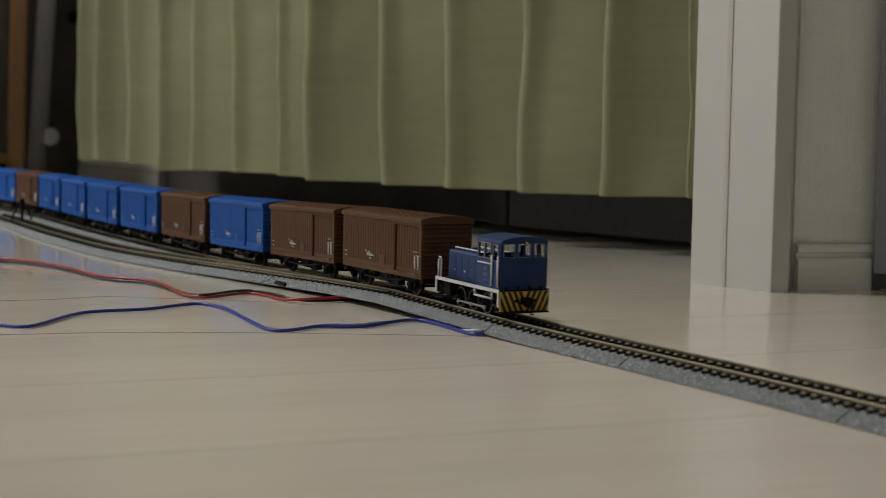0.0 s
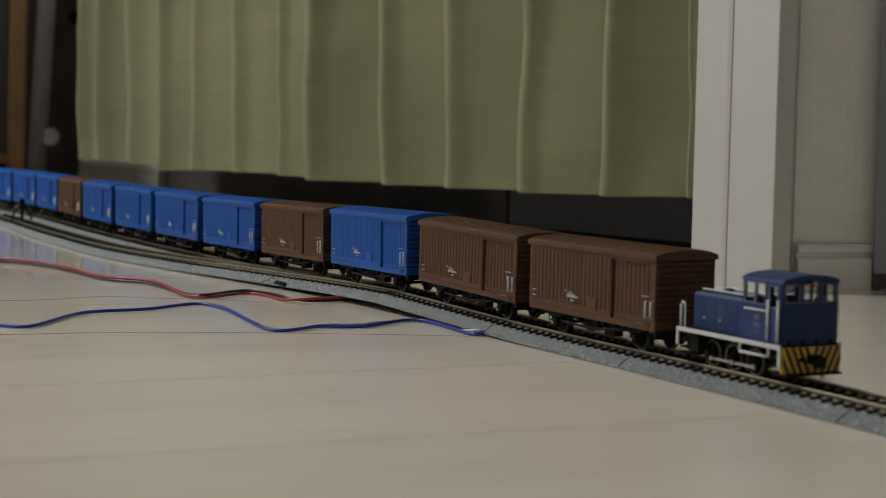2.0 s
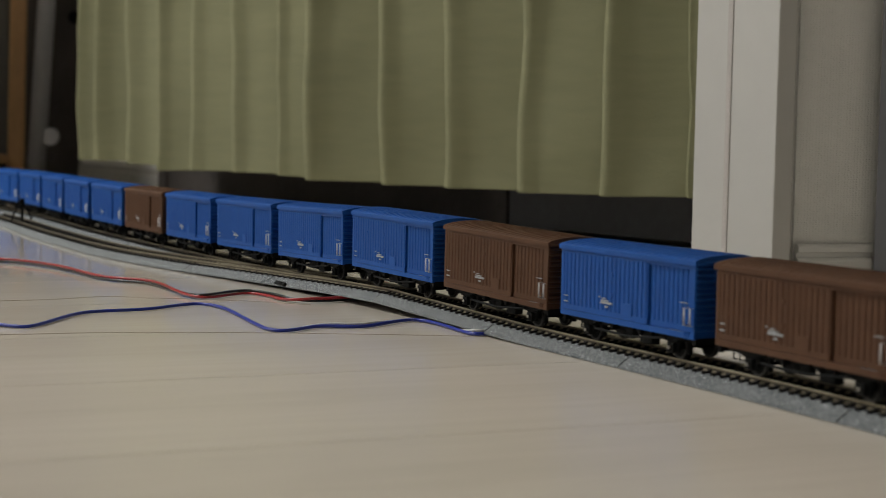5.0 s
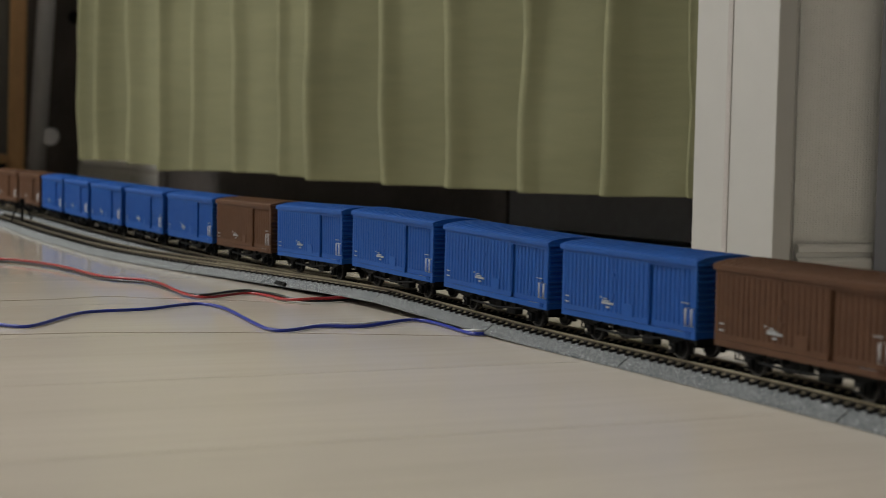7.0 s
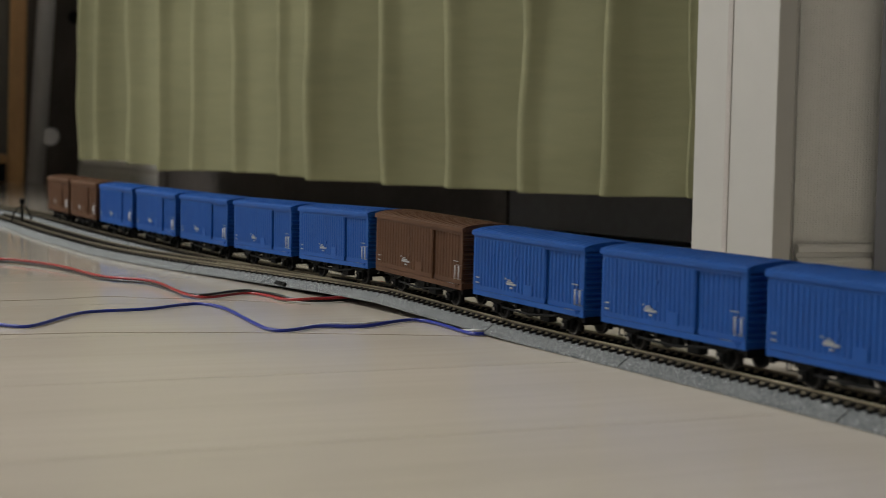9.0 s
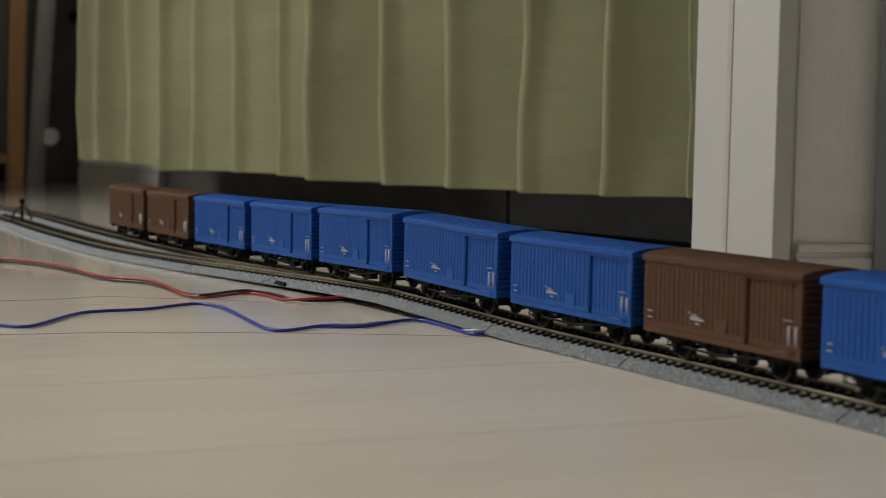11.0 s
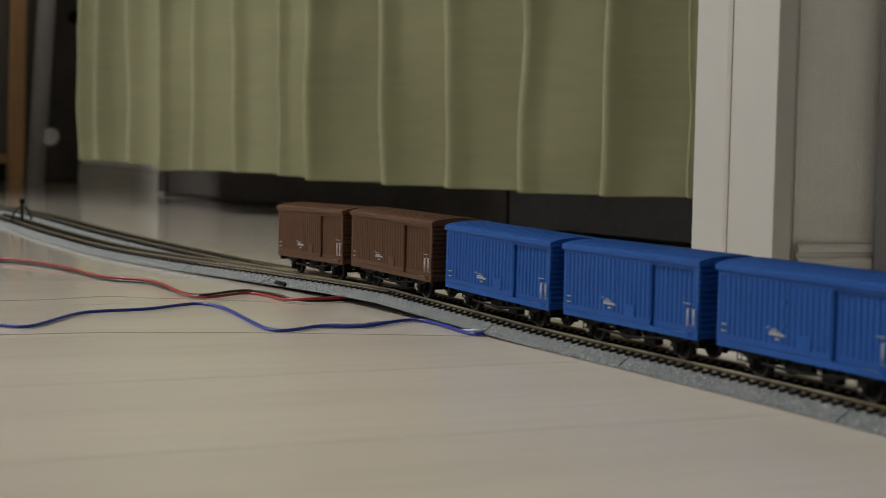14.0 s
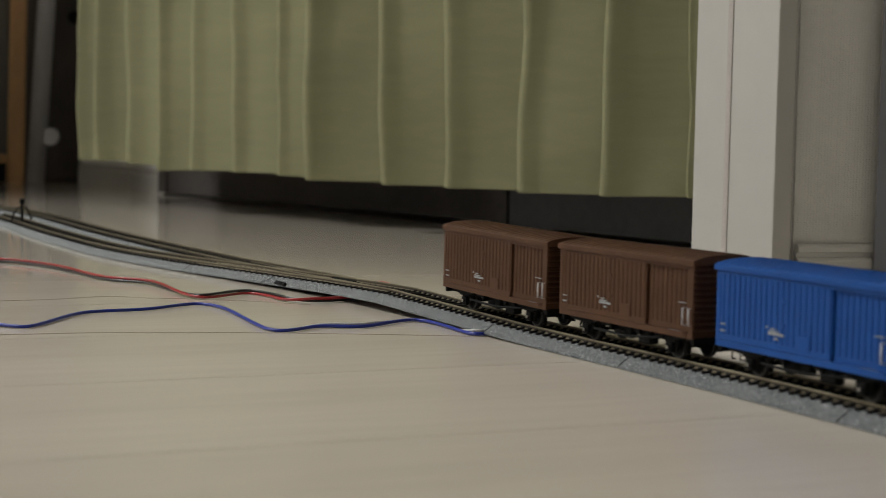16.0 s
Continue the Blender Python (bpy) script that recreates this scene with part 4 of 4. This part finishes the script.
def wires():
    blue = [(-0.300, 0.840), (-0.262, 0.822), (-0.2319, 0.806), (-0.2159, 0.7963), (-0.2109, 0.8166), (-0.2066, 0.8485), (-0.1995, 0.8718), (-0.1732, 0.8848), (-0.1604, 0.9047),
            (-0.1483, 0.9223), (-0.1312, 0.9096), (-0.1111, 0.8581), (-0.0906, 0.8028), (-0.0774, 0.8047), (-0.0658, 0.826),
            (-0.0428, 0.8219), (-0.0286, 0.8469), (-0.0132, 0.8625), (0.0026, 0.8337), (0.0144, 0.8039), (0.0209, 0.8025), (0.0300, 0.8080)]
    red = [(-0.46, 1.22), (-0.40, 1.19), (-0.3587, 1.1865), (-0.3438, 1.1953), (-0.3176, 1.1796), (-0.2759, 1.1328), (-0.2347, 1.0597), (-0.2016, 1.0496), (-0.1773, 0.9994),
           (-0.1512, 0.9511), (-0.137, 0.9742), (-0.1247, 0.9906), (-0.1081, 0.9723), (-0.0949, 0.9475), (-0.0774, 0.9472), (-0.0606, 0.9568),
           (-0.047, 0.975)]
    tail = [(-0.058, 1.010), (-0.052, 1.034), (-0.0475, 1.049), (-0.0430, 1.053), (-0.0390, 1.049), (-0.035, 1.034), (-0.032, 1.010)]
    def lay(pts, r, mat, name, label, angle, apart=lambda x: 1.05, lift=None):
        """A strand along the floor; angle(x) turns it about the pair's middle, apart(x) sets it off."""
        line = spline([(x, y, r + 0.0003) for x, y in pts], 10)
        for _ in range(3):
            line = [sum(line[max(0, i - 3):i + 4], Vector()) / len(line[max(0, i - 3):i + 4]) for i in range(len(line))]
        out = []
        for i, p in enumerate(line):
            g = line[min(i + 1, len(line) - 1)] - line[max(i - 1, 0)]
            a, e = angle(p.x), apart(p.x) * r
            side = Vector((0, 1, 0)) if abs(g.x) > abs(g.y) else Vector((-g.y, g.x, 0)).normalized()
            side = side if side.y > 0 else -side
            out.append(p + side * (e * math.cos(a)) + Vector((0, 0, r * 1.05 + e * math.sin(a) + (lift(p.x) if lift else 0))))
        bm = bmesh.new()
        tube(bm, out, r, 10)
        return part(name, bm, mat, None, label)
    # white clings behind blue, and shows where the pair twists near the track
    w = lay(blue, 0.00095, BLUEWIRE, "feeder_wire", "blue and white feeder wire pair on the floor", lambda x: math.pi, lambda x: 0.1, lambda x: -0.0010)
    tagged(w, category="wire", group="feeder wires")
    o = lay(blue, 0.0007, WHITEWIRE, "strand", "white strand", lambda x: 0.75, lambda x: float(np.interp(x, (-0.076, -0.058, -0.036, -0.026, 0.010, 0.016), (0.1, 2.3, 2.5, 0.1, 0.1, 3.2))), lambda x: -0.0004)
    o.parent = w
    def red_turn(x):
        return float(np.interp(x, (-0.19, -0.14, -0.10, -0.08), (1.15, 4.5, 4.0, 2.2)))
    w = lay(red, 0.0009, REDWIRE, "feeder_wire", "red and black feeder wire pair running under the track", red_turn)
    tagged(w, category="wire", group="feeder wires")
    o = lay(red, 0.0009, BLACKWIRE, "strand", "black strand", lambda x: red_turn(x) + math.pi)
    o.parent = w
    w = lay(tail, 0.0011, REDWIRE, "feeder_wire", "red wire end showing beyond the track", lambda x: 1.0)
    tagged(w, category="wire", group="feeder wires")


def threads():
    """Fine dark threads lying on the planks."""
    for pts in ([(-0.26, 0.760), (-0.2094, 0.7774), (-0.1691, 0.79), (-0.1264, 0.7961), (-0.0829, 0.8001), (-0.024, 0.8016), (0.0203, 0.801), (0.040, 0.801)],
                [(-0.32, 0.905), (-0.2668, 0.9273), (-0.2364, 0.9424), (-0.2099, 0.9639), (-0.184, 0.9583), (-0.1521, 0.9571), (-0.1161, 0.950), (-0.080, 0.9367)]):
        bm = bmesh.new()
        tube(bm, spline([(x, y, 0.0001) for x, y in pts], 6), 0.00016, 5)
        tagged(part("thread", bm, THREAD), "thin dark brown thread lying on the floor", "thread", "threads on the floor")


def ceiling_lamp():
    bm = bmesh.new()
    cyl(bm, (-2.0, 1.45, 2.31), (-2.0, 1.45, 2.4), 0.32, 40, 0.30)
    tagged(part("ceiling_lamp", bm, TRIM_DIMMED), "round white ceiling lamp", "ceiling lamp")


floor_and_shell()
walls()
corner_wall()
far_wall()
curtain()
far_corner()
ceiling_lamp()
track()
buffer_stop()
wires()
threads()

brown = wagon(BROWN, "brown ribbed covered model wagon with white grab irons")
blue = wagon(BLUE, "bright blue ribbed covered model wagon with white grab irons")
ORDER = "RRBRBBBBRBBBBBRR"
TRAIN = []
for colour in ORDER:
    source = brown if colour == "R" else blue
    fresh = not any(source is w for w in TRAIN)
    TRAIN.append(source if fresh else copy_thing(source, Matrix()))
LOCO = locomotive()
LOCO_WHEELS = [wheelset(LOCO, x, LOCO_R, DULLSTEEL, 10, "driving_wheelset") for x in LOCO_AXLES]
RODS = [side_rod(LOCO, s) for s in (-1, 1)]

PITCH = 0.1187
LEAD = 0.1045
SLACK = (0.0008, 0.0005, -0.0010, -0.0003, -0.0002, -0.0004, -0.0002, -0.0020, -0.0010, 0.0020, 0.001, 0.0, 0.0, 0.0, -0.0030, -0.0021)


def motions():
    times = [i / 4 for i in range(65)]
    for k, w in enumerate(TRAIN):
        walk(w, [(t, carriage_pose(reached(t) - k * PITCH + SLACK[k], 0.066)) for t in times])
    walk(LOCO, [(t, carriage_pose(reached(t) + LEAD, 0.030)) for t in times])
    ticks = [i / FPS for i in range(16 * FPS + 1)]
    turned = [(t, reached(t) + 0.2) for t in ticks]
    for ob, x in zip(LOCO_WHEELS, LOCO_AXLES):
        walk(ob, [(t, Matrix.LocRotScale((x, 0, LOCO_R), Euler((0, s / LOCO_R, 0)), None)) for t, s in turned])
    for ob in RODS:
        walk(ob, [(t, Matrix.Translation((-0.0022 * math.sin(s / LOCO_R), 0, LOCO_R - 0.0022 * math.cos(s / LOCO_R)))) for t, s in turned])
    for w in TRAIN:
        for ob in w.children:
            if ob.name.startswith("wheelset"):
                x = ob.matrix_basis.translation.x
                walk(ob, [(t, Matrix.LocRotScale((x, 0, 0.0054), Euler((0, s / 0.0054, 0)), None)) for t, s in turned])


motions()
